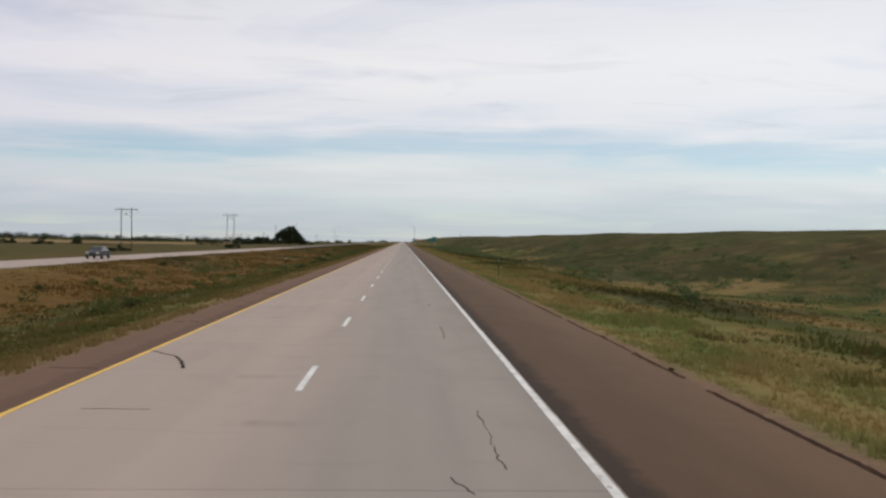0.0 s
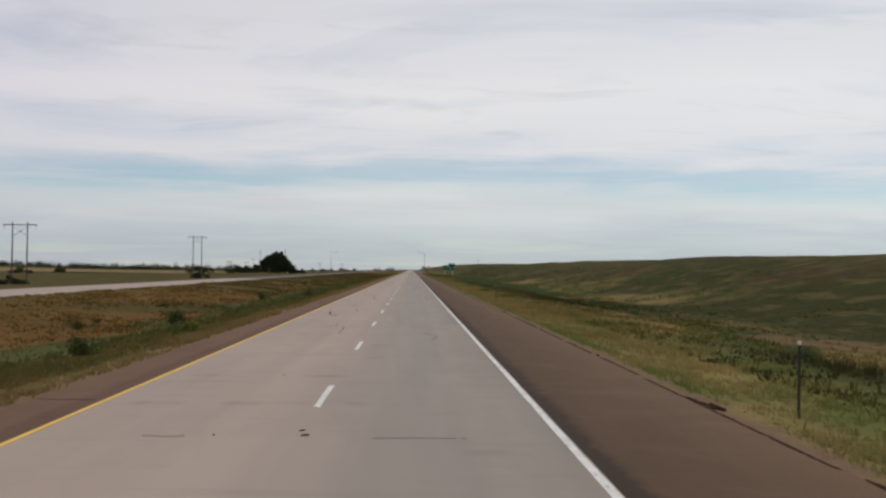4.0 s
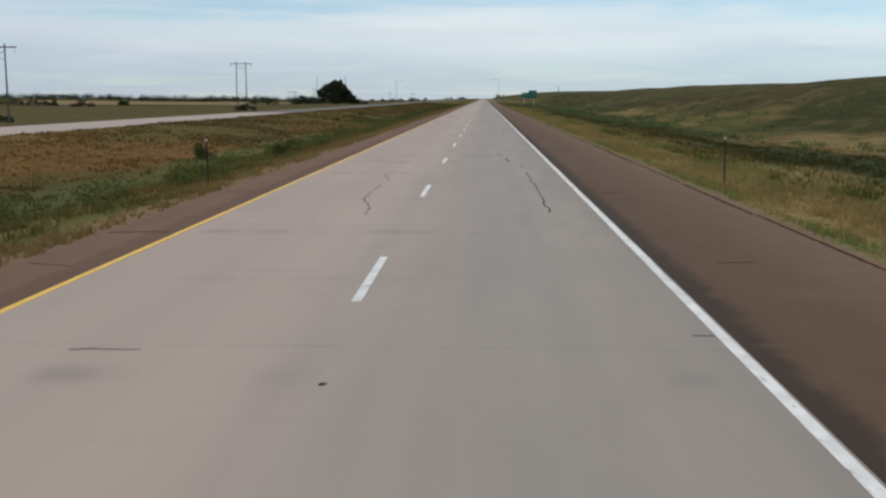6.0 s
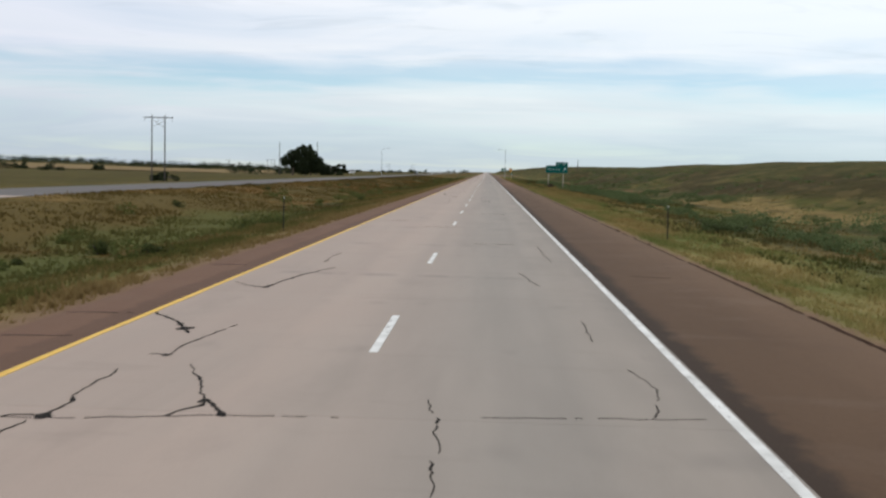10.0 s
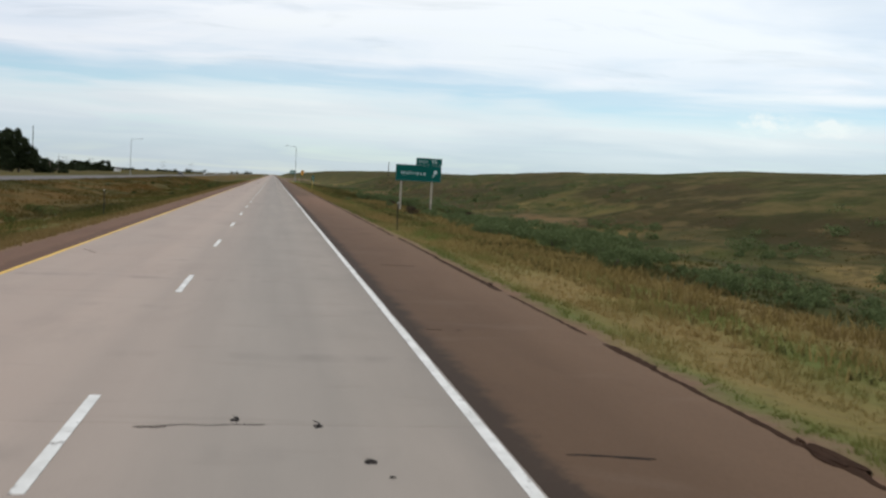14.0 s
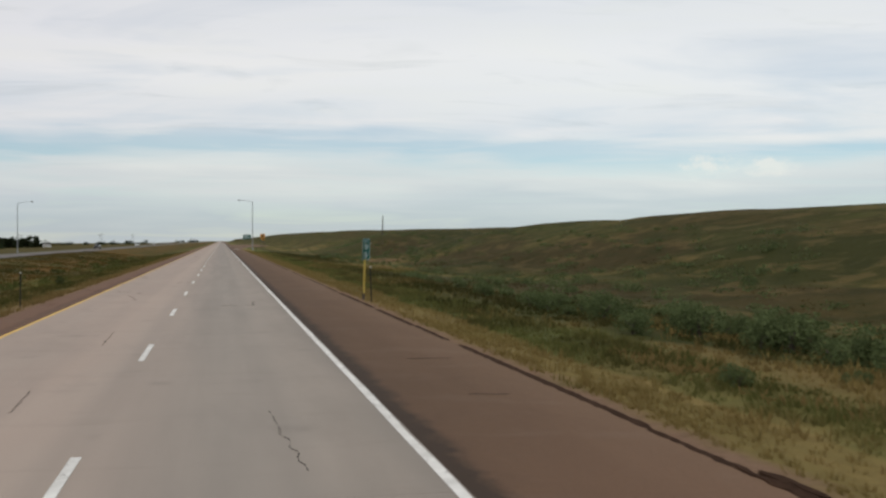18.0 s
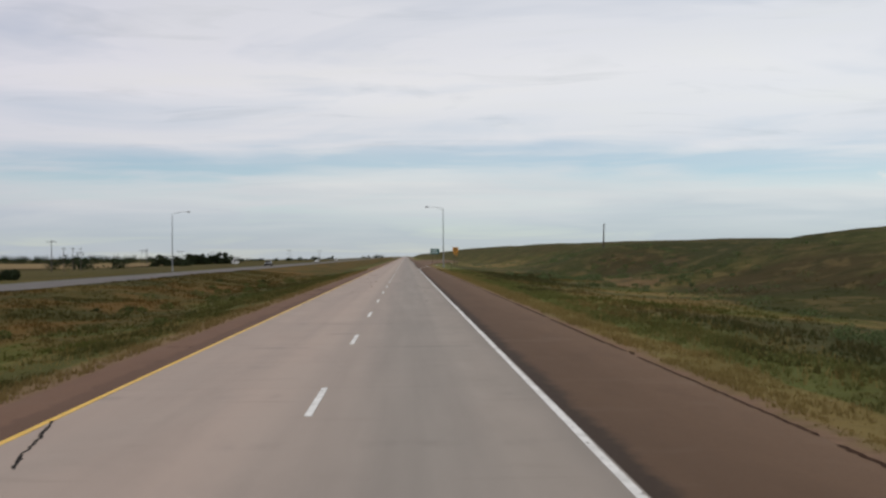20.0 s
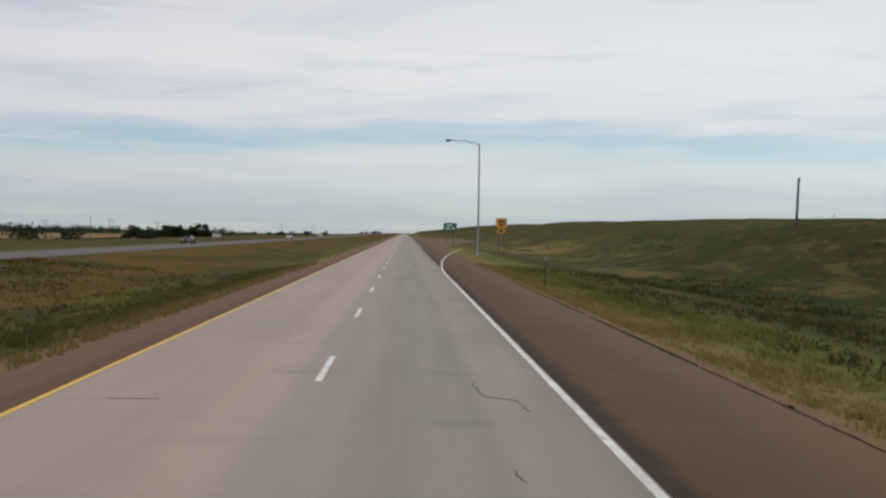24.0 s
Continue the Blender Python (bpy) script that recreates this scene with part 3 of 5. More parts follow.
M_CARWHITE = paint("pale_car_paint", (0.62, 0.63, 0.62), 0.3, 0.1, 0.1, 1)
M_GLASS = paint("dark_car_glass", (0.02, 0.023, 0.026), 0.08, 0, 0.1, 1)
M_TYRE = paint("tyre_rubber", (0.02, 0.02, 0.02), 0.85, 0, 0.2, 8)
M_FIELD = paint("stubble_field", (0.23, 0.168, 0.086), 1.0, 0, 0.2, 0.02, 0.02)

# ---------------------------------------------------------------- shaping helpers


def mesh_from(name, verts, faces, material, smooth=False):
    me = bpy.data.meshes.new(name)
    me.from_pydata(verts, [], faces)
    me.materials.append(material)
    if smooth:
        me.shade_smooth()
    return me


def from_arrays(name, verts, tris, material):
    """A mesh from numpy arrays of points and triangles."""
    me = bpy.data.meshes.new(name)
    me.vertices.add(len(verts))
    me.vertices.foreach_set("co", np.asarray(verts, np.float32).ravel())
    me.loops.add(3 * len(tris))
    me.loops.foreach_set("vertex_index", np.asarray(tris, np.int32).ravel())
    me.polygons.add(len(tris))
    me.polygons.foreach_set("loop_start", np.arange(0, 3 * len(tris), 3, dtype=np.int32))
    me.polygons.foreach_set("loop_total", np.full(len(tris), 3, np.int32))
    me.update(calc_edges=True)
    me.materials.append(material)
    return me


def thing(name, place=(0, 0, 0), turn=0.0):
    ob = new(name)
    ob.matrix_basis = pose(*place, 0, 0, turn)
    return ob


def part(name, bm, material, parent, label=""):
    """Link a bmesh as one mesh object under a thing or a part."""
    me = bpy.data.meshes.new(name)
    bm.to_mesh(me)
    bm.free()
    me.materials.append(material)
    ob = new(name, me)
    ob.parent = parent
    if label:
        ob["label"] = label
    return ob


def block(x0, x1, y0, y1, z0, z1, bevel=0.0, bm=None):
    bm = bm or bmesh.new()
    made = bmesh.ops.create_cube(bm, size=1)["verts"]
    for v in made:
        v.co = Vector(((x0 + x1) / 2 + v.co.x * (x1 - x0), (y0 + y1) / 2 + v.co.y * (y1 - y0), (z0 + z1) / 2 + v.co.z * (z1 - z0)))
    if bevel:
        edges = list({e for v in made for e in v.link_edges})
        bmesh.ops.bevel(bm, geom=edges, offset=bevel, segments=2, affect="EDGES", profile=0.5)
    return bm


def tube(points, radii, sides=8, bm=None):
    """A round bar through points, with a radius at each."""
    bm = bm or bmesh.new()
    pts = [Vector(p) for p in points]
    rings = []
    for i, p in enumerate(pts):
        d = (pts[min(i + 1, len(pts) - 1)] - pts[max(i - 1, 0)]).normalized()
        side = d.cross(Vector((0, 1, 0)) if abs(d.y) < 0.9 else Vector((1, 0, 0))).normalized()
        other = d.cross(side)
        rings.append([bm.verts.new(p + (side * math.cos(a) + other * math.sin(a)) * radii[i]) for a in (2 * math.pi * j / sides for j in range(sides))])
    for a, b in zip(rings, rings[1:]):
        for j in range(sides):
            bm.faces.new((a[j], a[(j + 1) % sides], b[(j + 1) % sides], b[j]))
    bm.faces.new(rings[0][::-1])
    bm.faces.new(rings[-1])
    bmesh.ops.recalc_face_normals(bm, faces=bm.faces)
    return bm


def rounded_plate(x0, x1, z0, z1, thick, radius):
    """An upright panel facing -y with rounded corners."""
    bm = bmesh.new()
    ring = []
    for cx, cz, a0 in ((x1 - radius, z1 - radius, 0), (x0 + radius, z1 - radius, 90), (x0 + radius, z0 + radius, 180), (x1 - radius, z0 + radius, 270)):
        for j in range(5):
            a = radians(a0 + 22.5 * j)
            ring.append((cx + radius * math.cos(a), cz + radius * math.sin(a)))
    front = [bm.verts.new((x, 0, z)) for x, z in ring]
    back = [bm.verts.new((x, thick, z)) for x, z in ring]
    bm.faces.new(front)
    bm.faces.new(back[::-1])
    for j in range(len(ring)):
        q = (j + 1) % len(ring)
        bm.faces.new((front[j], back[j], back[q], front[q]))
    bmesh.ops.recalc_face_normals(bm, faces=bm.faces)
    return bm


def frame_band(x0, x1, z0, z1, wide, radius):
    """A flat border line inside a panel's edge, as a thin raised band."""
    bm = bmesh.new()

    def loop(inset, y):
        out = []
        r = max(radius - inset, 0.01)
        for cx, cz, a0 in ((x1 - inset - r, z1 - inset - r, 0), (x0 + inset + r, z1 - inset - r, 90), (x0 + inset + r, z0 + inset + r, 180), (x1 - inset - r, z0 + inset + r, 270)):
            for j in range(5):
                a = radians(a0 + 22.5 * j)
                out.append(bm.verts.new((cx + r * math.cos(a), y, cz + r * math.sin(a))))
        return out

    a, b = loop(0, -0.005), loop(wide, -0.005)
    for j in range(len(a)):
        q = (j + 1) % len(a)
        bm.faces.new((a[j], a[q], b[q], b[j]))
    return bm


def lettering(text, height, x, z, parent, material, name="letter", squeeze=1.0, spacing=1.0):
    """Raised characters on the -y face of a panel, their lower left corner at x, z."""
    curve = bpy.data.curves.new("type", "FONT")
    curve.body, curve.size, curve.extrude, curve.space_character = text, height * 1.38, 0.004, spacing
    tmp = new("type", curve)
    me = bpy.data.meshes.new_from_object(tmp.evaluated_get(bpy.context.evaluated_depsgraph_get()))
    bpy.data.objects.remove(tmp)
    me.transform(Matrix.Translation((x, -0.008, z)) @ pose(0, 0, 0, 90) @ Matrix.Diagonal((squeeze, 1, 1, 1)))
    whole = bmesh.new()
    whole.from_mesh(me)
    # gather the shells that stand over one another into single characters
    seen, spans = set(), []
    for v in whole.verts:
        if v in seen:
            continue
        shell, todo = set(), [v]
        while todo:
            w = todo.pop()
            if w not in shell:
                shell.add(w)
                todo.extend(ed.other_vert(w) for ed in w.link_edges)
        seen |= shell
        lo, hi = min(w.co.x for w in shell), max(w.co.x for w in shell)
        for span in spans:
            if lo < span[1] and hi > span[0]:
                span[0], span[1] = min(lo, span[0]), max(hi, span[1])
                span[2] |= shell
                break
        else:
            spans.append([lo, hi, shell])
    for lo, hi, shell in sorted(spans, key=lambda sp: sp[0]):
        one = whole.copy()
        one.verts.ensure_lookup_table()
        keep = {w.index for w in shell}
        bmesh.ops.delete(one, geom=[w for w in one.verts if w.index not in keep], context="VERTS")
        part(name, one, material, parent)
    whole.free()


def lattice_noise(x, y, cell, seed):
    """Smooth value noise in -1..1 on numpy arrays."""
    gx, gy = np.floor(x / cell).astype(np.int64), np.floor(y / cell).astype(np.int64)
    fx, fy = x / cell - gx, y / cell - gy
    fx, fy = fx * fx * (3 - 2 * fx), fy * fy * (3 - 2 * fy)

    def h(a, b):
        v = np.sin(a * 127.1 + b * 311.7 + seed * 74.7) * 43758.5453
        return (v - np.floor(v)) * 2 - 1

    return (h(gx, gy) * (1 - fx) + h(gx + 1, gy) * fx) * (1 - fy) + (h(gx, gy + 1) * (1 - fx) + h(gx + 1, gy + 1) * fx) * fy


# ---------------------------------------------------------------- the lie of the land
X_WHITE, X_DASH, X_YELLOW = 2.165, -1.459, -5.085   # the three painted lines
X_RIGHT, X_LEFT = 5.15, -6.35          # outer edges of the paved shoulders
OPP_NEAR, OPP_FAR = -32.2, -41.8       # the other carriageway
RAMP_START = 712.0


def shoulder_edge(y):
    """The outer edge of the right shoulder, bending away with the exit ramp."""
    y = np.asarray(y, float)
    return X_RIGHT + np.minimum(np.where(y > 755, (y - 755) ** 2 * 0.00045, 0.0), 16.0)


def ground_z(x, y):
    x, y = np.asarray(x, float), np.asarray(y, float)
    side = np.interp(x, [-4200, -1200, -720, -480, -300, -200, -110, -60, -46, -42.3, -31.7, -30, -25, -18, -14, -8, -6.3, 5.1, 5.9, 7, 12, 18, 28, 36, 46, 58, 70, 120, 260, 600, 4200],
                     [8, 0, -7, -7.8, -7.0, -5.2, -2.7, -1.2, -0.62, -0.42, -0.42, -0.14, -0.48, -1.25, -1.2, -0.38, -0.14, -0.13, -0.14, -0.36, -0.48, -1.15, -1.6, -0.6, 2.2, 4.5, 5.3, 6.0, 6.2, 5, 3])
    rise = np.interp(y, [-300, 0, 250, 350, 395, 430, 458, 492, 600, 680, 790, 900, 1050, 1400, 1800, 4800], [0.8, 0.82, 0.95, 0.97, 0.94, 0.86, 0.86, 1.04, 1.16, 1.13, 0.87, 1.12, 1.35, 1.6, 1.75, 1.75])
    z = np.where((x > 5) & (side > 0), side * rise, side)
    away = np.clip((np.abs(x - 0.5) - 9) / 25, 0, 1)
    away = away * np.where((x < -25) & (x > -46), 0.0, 1.0)
    z = z + away * (lattice_noise(x, y, 90, 3) * 0.9 * np.clip((np.abs(x) - 20) / 60, 0, 1) + lattice_noise(x, y, 31, 5) * 0.38 + lattice_noise(x, y, 9, 8) * 0.16)
    z = z + 2.9 * np.exp(-((x - 41) / 12) ** 2 - ((y - 760) / 38) ** 2)      # knoll under the utility pole
    ramp = np.interp(x - shoulder_edge(y), [-30, 0, 1.5, 12], [1, 1, 0.6, 0])
    return np.where((x > 3) & (y > 740) & (y < 1150), z * (1 - ramp) - 0.14 * ramp, z)


def spread(a, b, step):
    return list(np.arange(a, b, step))


xs = spread(-4200, -1000, 400) + spread(-1000, -300, 50) + spread(-300, -110, 12) + spread(-110, -46, 4) + spread(-46, 44, 0.75) + spread(44, 180, 4) + spread(180, 600, 20) + spread(600, 4400, 300)
ys = spread(-700, -60, 80) + spread(-60, 740, 2) + spread(740, 1100, 6) + spread(1100, 2000, 30) + spread(2000, 4900, 150)
gx, gy = np.meshgrid(np.array(xs), np.array(ys))
gz = ground_z(gx, gy)
nx, ny = len(xs), len(ys)
idx = np.arange(nx * ny).reshape(ny, nx)
a, b, c, d = idx[:-1, :-1].ravel(), idx[:-1, 1:].ravel(), idx[1:, 1:].ravel(), idx[1:, :-1].ravel()
ground_mesh = from_arrays("ground", np.stack([gx.ravel(), gy.ravel(), gz.ravel()], 1), np.concatenate([np.stack([a, b, c], 1), np.stack([a, c, d], 1)]), M_GROUND)
ground_mesh.shade_smooth()
tagged(new("ground", ground_mesh), "rolling dry shortgrass prairie with green and tawny patches", "ground", kind="structure")


def strip(name, left, right, y0, y1, step, z, thick, material, jag=0.0):
    """A paved strip with depth between two edge functions of y."""
    yy = np.append(np.arange(y0, y1, step), y1)
    verts, faces = [], []
    for y in yy:
        l, r = float(left(y)), float(right(y))
        if jag:
            r += jag * float(lattice_noise(np.array(r * 0 + 3.0), np.array(y), 1.7, 11)) + jag * 0.6 * float(lattice_noise(np.array(7.0), np.array(y), 0.6, 12))
        verts += [(l, y, z), (r, y, z), (r, y, z - thick), (l, y, z - thick)]
    for i in range(len(yy) - 1):
        p, q = 4 * i, 4 * i + 4
        faces += [(p, p + 1, q + 1, q), (p + 1, p + 2, q + 2, q + 1), (p + 3, p, q, q + 3)]
    faces += [(0, 3, 2, 1), (4 * len(yy) - 4, 4 * len(yy) - 3, 4 * len(yy) - 2, 4 * len(yy) - 1)]
    return new(name, mesh_from(name, verts, faces, material))


# ---------------------------------------------------------------- pavements
road = tagged(thing("road"), "two-lane weathered concrete carriageway with jointed slabs", "road", kind="structure")
bed = strip("road_bed", lambda y: X_YELLOW - 0.06, lambda y: X_WHITE + 0.085, -80, 4800, 400, -0.025, 0.3, M_JOINT)
bed.parent = road
far_slab = strip("far_pavement", lambda y: X_YELLOW - 0.06, lambda y: X_WHITE + 0.085, 686.87, 4800, 120, 0.0, 0.02, M_CONCRETE)
far_slab.parent = road
near_slab = strip("pavement_behind", lambda y: X_YELLOW - 0.06, lambda y: X_WHITE + 0.085, -80, 8.54, 20, 0.0, 0.02, M_CONCRETE)
near_slab.parent = road
shoulder = tagged(strip("shoulder_right", lambda y: X_WHITE + 0.09, lambda y: shoulder_edge(y), -80, 1100, 0.5, -0.012, 0.22, M_SHOULDER, 0.05), "reddish-brown asphalt shoulder with a dark seam and broken edge", "shoulder", kind="structure")
tagged(strip("shoulder_left", lambda y: X_LEFT, lambda y: X_YELLOW - 0.065, -80, 3000, 30, -0.012, 0.22, M_SHOULDER_L), "narrow reddish-brown asphalt shoulder along the median", "shoulder", kind="structure")
tagged(strip("shoulder_far", lambda y: X_WHITE + 0.09, lambda y: X_RIGHT, 1000, 3000, 100, -0.016, 0.2, M_SHOULDER), "reddish-brown asphalt shoulder running on to the horizon", "shoulder", kind="structure")
tagged(strip("opposite_road_pale", lambda y: OPP_FAR, lambda y: OPP_NEAR, -200, 342, 50, -0.28, 0.3, M_CONCRETE), "pale concrete carriageway across the grassy median", "road", kind="structure")
tagged(strip("opposite_road_dark", lambda y: OPP_FAR, lambda y: OPP_NEAR, 342.01, 3200, 60, -0.28, 0.3, M_ROAD_FAR), "dark grey asphalt carriageway across the grassy median", "road", kind="structure")


def line(name, x, y0, y1, wide, material, label):
    return tagged(strip(name, lambda y: x(y) - wide / 2, lambda y: x(y) + wide / 2, y0, y1, 0.6, 0.004, 0.004, material, 0.010), label, "road marking", kind="structure")


def exit_line(y):
    return X_WHITE + (max(0.0, y - 708) ** 1.7) * 0.0027


line("edge_line_right", exit_line, -80, 800, 0.112, M_WHITE, "solid white edge line, slightly worn")
line("edge_line_beyond", lambda y: X_WHITE + 0.3, 815, 1600, 0.125, M_WHITE, "solid white edge line beyond the exit gore")
line("edge_line_left", lambda y: X_YELLOW, -80, 2600, 0.10, M_YELLOW, "solid yellow edge line beside the median")
dash_mesh = None
for k in range(-2, 100):
    y = 16.546 + 12.192 * k + (5.60 if k >= 24 else 0.0)
    if dash_mesh is None:
        bm = block(-0.055, 0.055, -1.6, 1.6, 0.0, 0.004)
        dash_mesh = bpy.data.meshes.new("lane_dash")
        bm.to_mesh(dash_mesh)
        bm.free()
        dash_mesh.materials.append(M_WHITE)
    ob = tagged(new("lane_dash", dash_mesh), "white painted lane dash on concrete", "road marking", "lane dashes", "structure")
    ob.location = (X_DASH, y, 0.0005)

# ---------------------------------------------------------------- sealed cracks and broken edges
rng, crack_rng = random.Random(7), random.Random(19)
crack_verts, crack_faces = [], []


def crack(x0, y0, x1, y1, wide, z=0.0):
    """A sealed crack wandering from one place to another: pinched, swollen and broken off here and there."""
    wide = min(wide, 0.075) * (0.8 if wide < 0.05 else 1.0)
    length = math.hypot(x1 - x0, y1 - y0)
    steps = max(5, int(length / 0.07))
    sx, sy = -(y1 - y0) / length, (x1 - x0) / length
    first, drift, swell = len(crack_verts), 0.0, 0.8
    for i in range(steps + 1):
        t = i / steps
        drift = drift * 0.90 + crack_rng.uniform(-1, 1) * 0.022
        off = drift * math.sin(math.pi * t) ** 0.5 if 0 < i < steps else 0.0
        swell = 0.62 * swell + 0.38 * (crack_rng.uniform(0.1, 1.0) if crack_rng.random() < 0.8 else crack_rng.uniform(1.2, 2.2))
        w = wide * swell * (0.4 if i in (0, steps) else 1.0)
        off += crack_rng.uniform(-1, 1) * 0.010
        px, py = x0 + (x1 - x0) * t + sx * off, y0 + (y1 - y0) * t + sy * off
        for side, up_by in ((0.5, 0.0), (0.3, 0.005), (-0.3, 0.005), (-0.5, 0.0)):
            crack_verts.append((px + sx * w * side, py + sy * w * side, z + up_by))
    gap = 0
    for i in range(steps):
        gap = gap - 1 if gap else (crack_rng.randrange(1, 4) if wide < 0.05 and crack_rng.random() < 0.05 else 0)
        if gap:
            continue
        p = first + 4 * i
        for j in range(3):
            crack_faces.append((p + j, p + j + 1, p + j + 5, p + j + 4))


def blot(x, y, size, z=0.0):
    """An irregular dab of tar or a spalled pit filled with it."""
    first, sides = len(crack_verts), 9
    for ring, up_by in ((1.0, 0.0), (0.55, 0.006)):
        for i in range(sides):
            a, r = 2 * math.pi * i / sides, size * ring * crack_rng.uniform(0.6, 1.15)
            crack_verts.append((x + r * math.cos(a), y + r * 1.4 * math.sin(a), z + up_by))
    for i in range(sides):
        j = (i + 1) % sides
        crack_faces.append((first + i, first + j, first + sides + j, first + sides + i))
    crack_faces.append(tuple(first + sides + i for i in range(sides)))


crack(1.20, 13.18, 1.23, 11.19, 0.021)
crack(1.23, 11.19, 1.24, 9.44, 0.021)
crack(0.64, 9.10, 0.83, 8.39, 0.021)
crack(-5.11, 20.62, -4.37, 19.62, 0.069)
crack(-4.37, 19.62, -3.78, 17.64, 0.088)
crack(1.20, 27.39, 1.18, 23.75, 0.021)
crack(1.14, 37.59, 1.09, 35.99, 0.021)
crack(-1.34, 36.15, -1.32, 35.61, 0.021)
crack(1.26, 112.28, 1.12, 104.88, 0.018)
crack(0.61, 144.55, 0.76, 143.68, 0.025)
crack(0.89, 143.03, 0.92, 142.26, 0.025)
crack(0.92, 142.26, 0.78, 141.10, 0.025)
crack(-2.55, 148.09, -2.44, 145.33, 0.029)
crack(-2.44, 145.33, -2.47, 144.10, 0.029)
crack(-4.19, 162.99, -4.02, 159.71, 0.088)
crack(-4.02, 159.71, -3.51, 157.69, 0.088)
crack(-2.93, 149.99, -2.92, 148.55, 0.021)
crack(-3.08, 166.24, -2.76, 162.50, 0.021)
crack(-3.04, 193.61, -2.65, 190.13, 0.021)
crack(-2.70, 188.64, -2.72, 184.92, 0.025)
crack(-2.72, 184.92, -2.49, 183.97, 0.025)
crack(-2.49, 183.97, -2.32, 181.93, 0.025)
crack(1.21, 193.64, 1.24, 187.12, 0.025)
crack(1.24, 187.12, 1.20, 183.75, 0.035)
crack(1.20, 183.75, 1.21, 182.43, 0.035)
crack(0.46, 204.05, 0.59, 202.91, 0.029)
crack(0.73, 200.43, 0.76, 199.47, 0.098)
crack(0.76, 199.47, 0.81, 198.67, 0.098)
crack(1.18, 197.08, 1.20, 196.11, 0.035)
crack(-2.69, 211.78, -2.57, 210.86, 0.025)
crack(-2.57, 210.86, -2.56, 209.42, 0.025)
crack(1.29, 237.04, 1.12, 228.39, 0.021)
crack(1.12, 228.39, 1.17, 225.97, 0.021)
crack(-2.65, 233.39, -2.56, 231.79, 0.035)
crack(0.64, 244.09, 1.02, 242.07, 0.025)
crack(1.02, 242.07, 0.93, 239.63, 0.025)
crack(0.77, 239.39, 1.09, 238.37, 0.029)
crack(-3.49, 240.81, -2.72, 236.60, 0.018)
crack(-4.98, 259.35, -4.52, 258.49, 0.098)
crack(-4.52, 258.49, -4.19, 256.95, 0.098)
crack(-4.03, 253.95, -4.10, 252.72, 0.025)
crack(-4.10, 252.72, -3.99, 251.56, 0.025)
crack(-0.42, 273.49, -0.23, 267.09, 0.021)
crack(-2.91, 270.36, -2.67, 267.11, 0.025)
crack(-2.67, 267.11, -2.74, 266.09, 0.025)
crack(-0.25, 266.61, -0.39, 265.01, 0.025)
crack(-0.39, 265.01, -0.35, 264.07, 0.025)
crack(1.07, 271.27, 0.96, 268.89, 0.029)
crack(1.24, 267.71, 1.22, 264.34, 0.025)
crack(-3.48, 293.64, -3.83, 292.24, 0.052)
crack(-3.83, 292.24, -4.06, 290.71, 0.072)
crack(-4.06, 290.71, -4.15, 289.50, 0.075)
blot(-4.15, 289.55, 0.09)
crack(-4.15, 289.50, -4.51, 289.78, 0.052)
crack(-4.51, 289.78, -4.89, 290.27, 0.030)
crack(-5.02, 285.94, -4.47, 285.17, 0.075)
crack(-4.47, 285.17, -4.00, 284.14, 0.075)
blot(-4.16, 284.55, 0.12)
crack(-3.56, 284.99, -3.67, 284.21, 0.030)
crack(-3.67, 284.21, -3.79, 283.33, 0.044)
crack(-3.79, 283.33, -3.77, 282.58, 0.044)
blot(-3.79, 282.55, 0.07)
crack(-3.77, 282.58, -4.00, 282.57, 0.060)
crack(-4.05, 281.66, -4.01, 280.78, 0.034)
crack(-4.01, 280.78, -4.01, 280.34, 0.040)
crack(-4.01, 280.34, -3.91, 279.97, 0.050)
crack(-3.91, 279.97, -3.92, 279.55, 0.066)
blot(-3.93, 279.52, 0.09)
crack(-3.92, 279.55, -4.28, 279.46, 0.066)
crack(-4.01, 279.34, -4.02, 278.89, 0.040)
crack(-3.36, 282.05, -2.90, 280.78, 0.035)
crack(-2.90, 280.78, -2.70, 280.18, 0.035)
crack(-2.70, 280.18, -2.93, 279.64, 0.078)
crack(-2.76, 280.41, -2.40, 279.72, 0.078)
crack(-0.65, 280.67, -0.55, 280.06, 0.021)
crack(-0.52, 279.95, -0.46, 279.00, 0.025)
crack(-0.46, 279.00, -0.46, 277.67, 0.025)
crack(1.34, 286.32, 1.33, 284.50, 0.018)
crack(1.51, 282.57, 1.69, 281.52, 0.021)
crack(1.69, 281.52, 1.43, 280.20, 0.021)
crack(-4.28, 279.44, -1.40, 279.84, 0.014)
crack(-0.14, 280.01, 1.92, 280.25, 0.014)
crack(-3.91, 297.67, -3.92, 294.86, 0.029)
crack(0.61, 293.62, 0.94, 291.12, 0.025)
crack(1.41, 301.86, 1.52, 296.65, 0.021)
crack(-2.73, 360.18, -2.65, 353.28, 0.021)
crack(-2.95, 351.32, -2.92, 347.43, 0.029)
crack(-2.92, 347.43, -2.74, 344.92, 0.029)
crack(-0.64, 352.84, -0.09, 347.69, 0.021)
crack(-0.09, 347.69, 0.09, 346.74, 0.021)
crack(0.09, 346.74, 0.05, 345.11, 0.021)
crack(-0.08, 347.74, 0.10, 347.75, 0.098)
crack(-4.55, 373.66, -4.10, 370.12, 0.098)
crack(-4.10, 370.12, -3.97, 365.37, 0.098)
crack(-3.66, 361.05, -2.76, 361.07, 0.117)
crack(-0.75, 362.39, -0.47, 361.38, 0.059)
crack(-2.64, 384.15, -2.66, 379.24, 0.021)
crack(1.01, 387.28, 1.05, 387.09, 0.035)
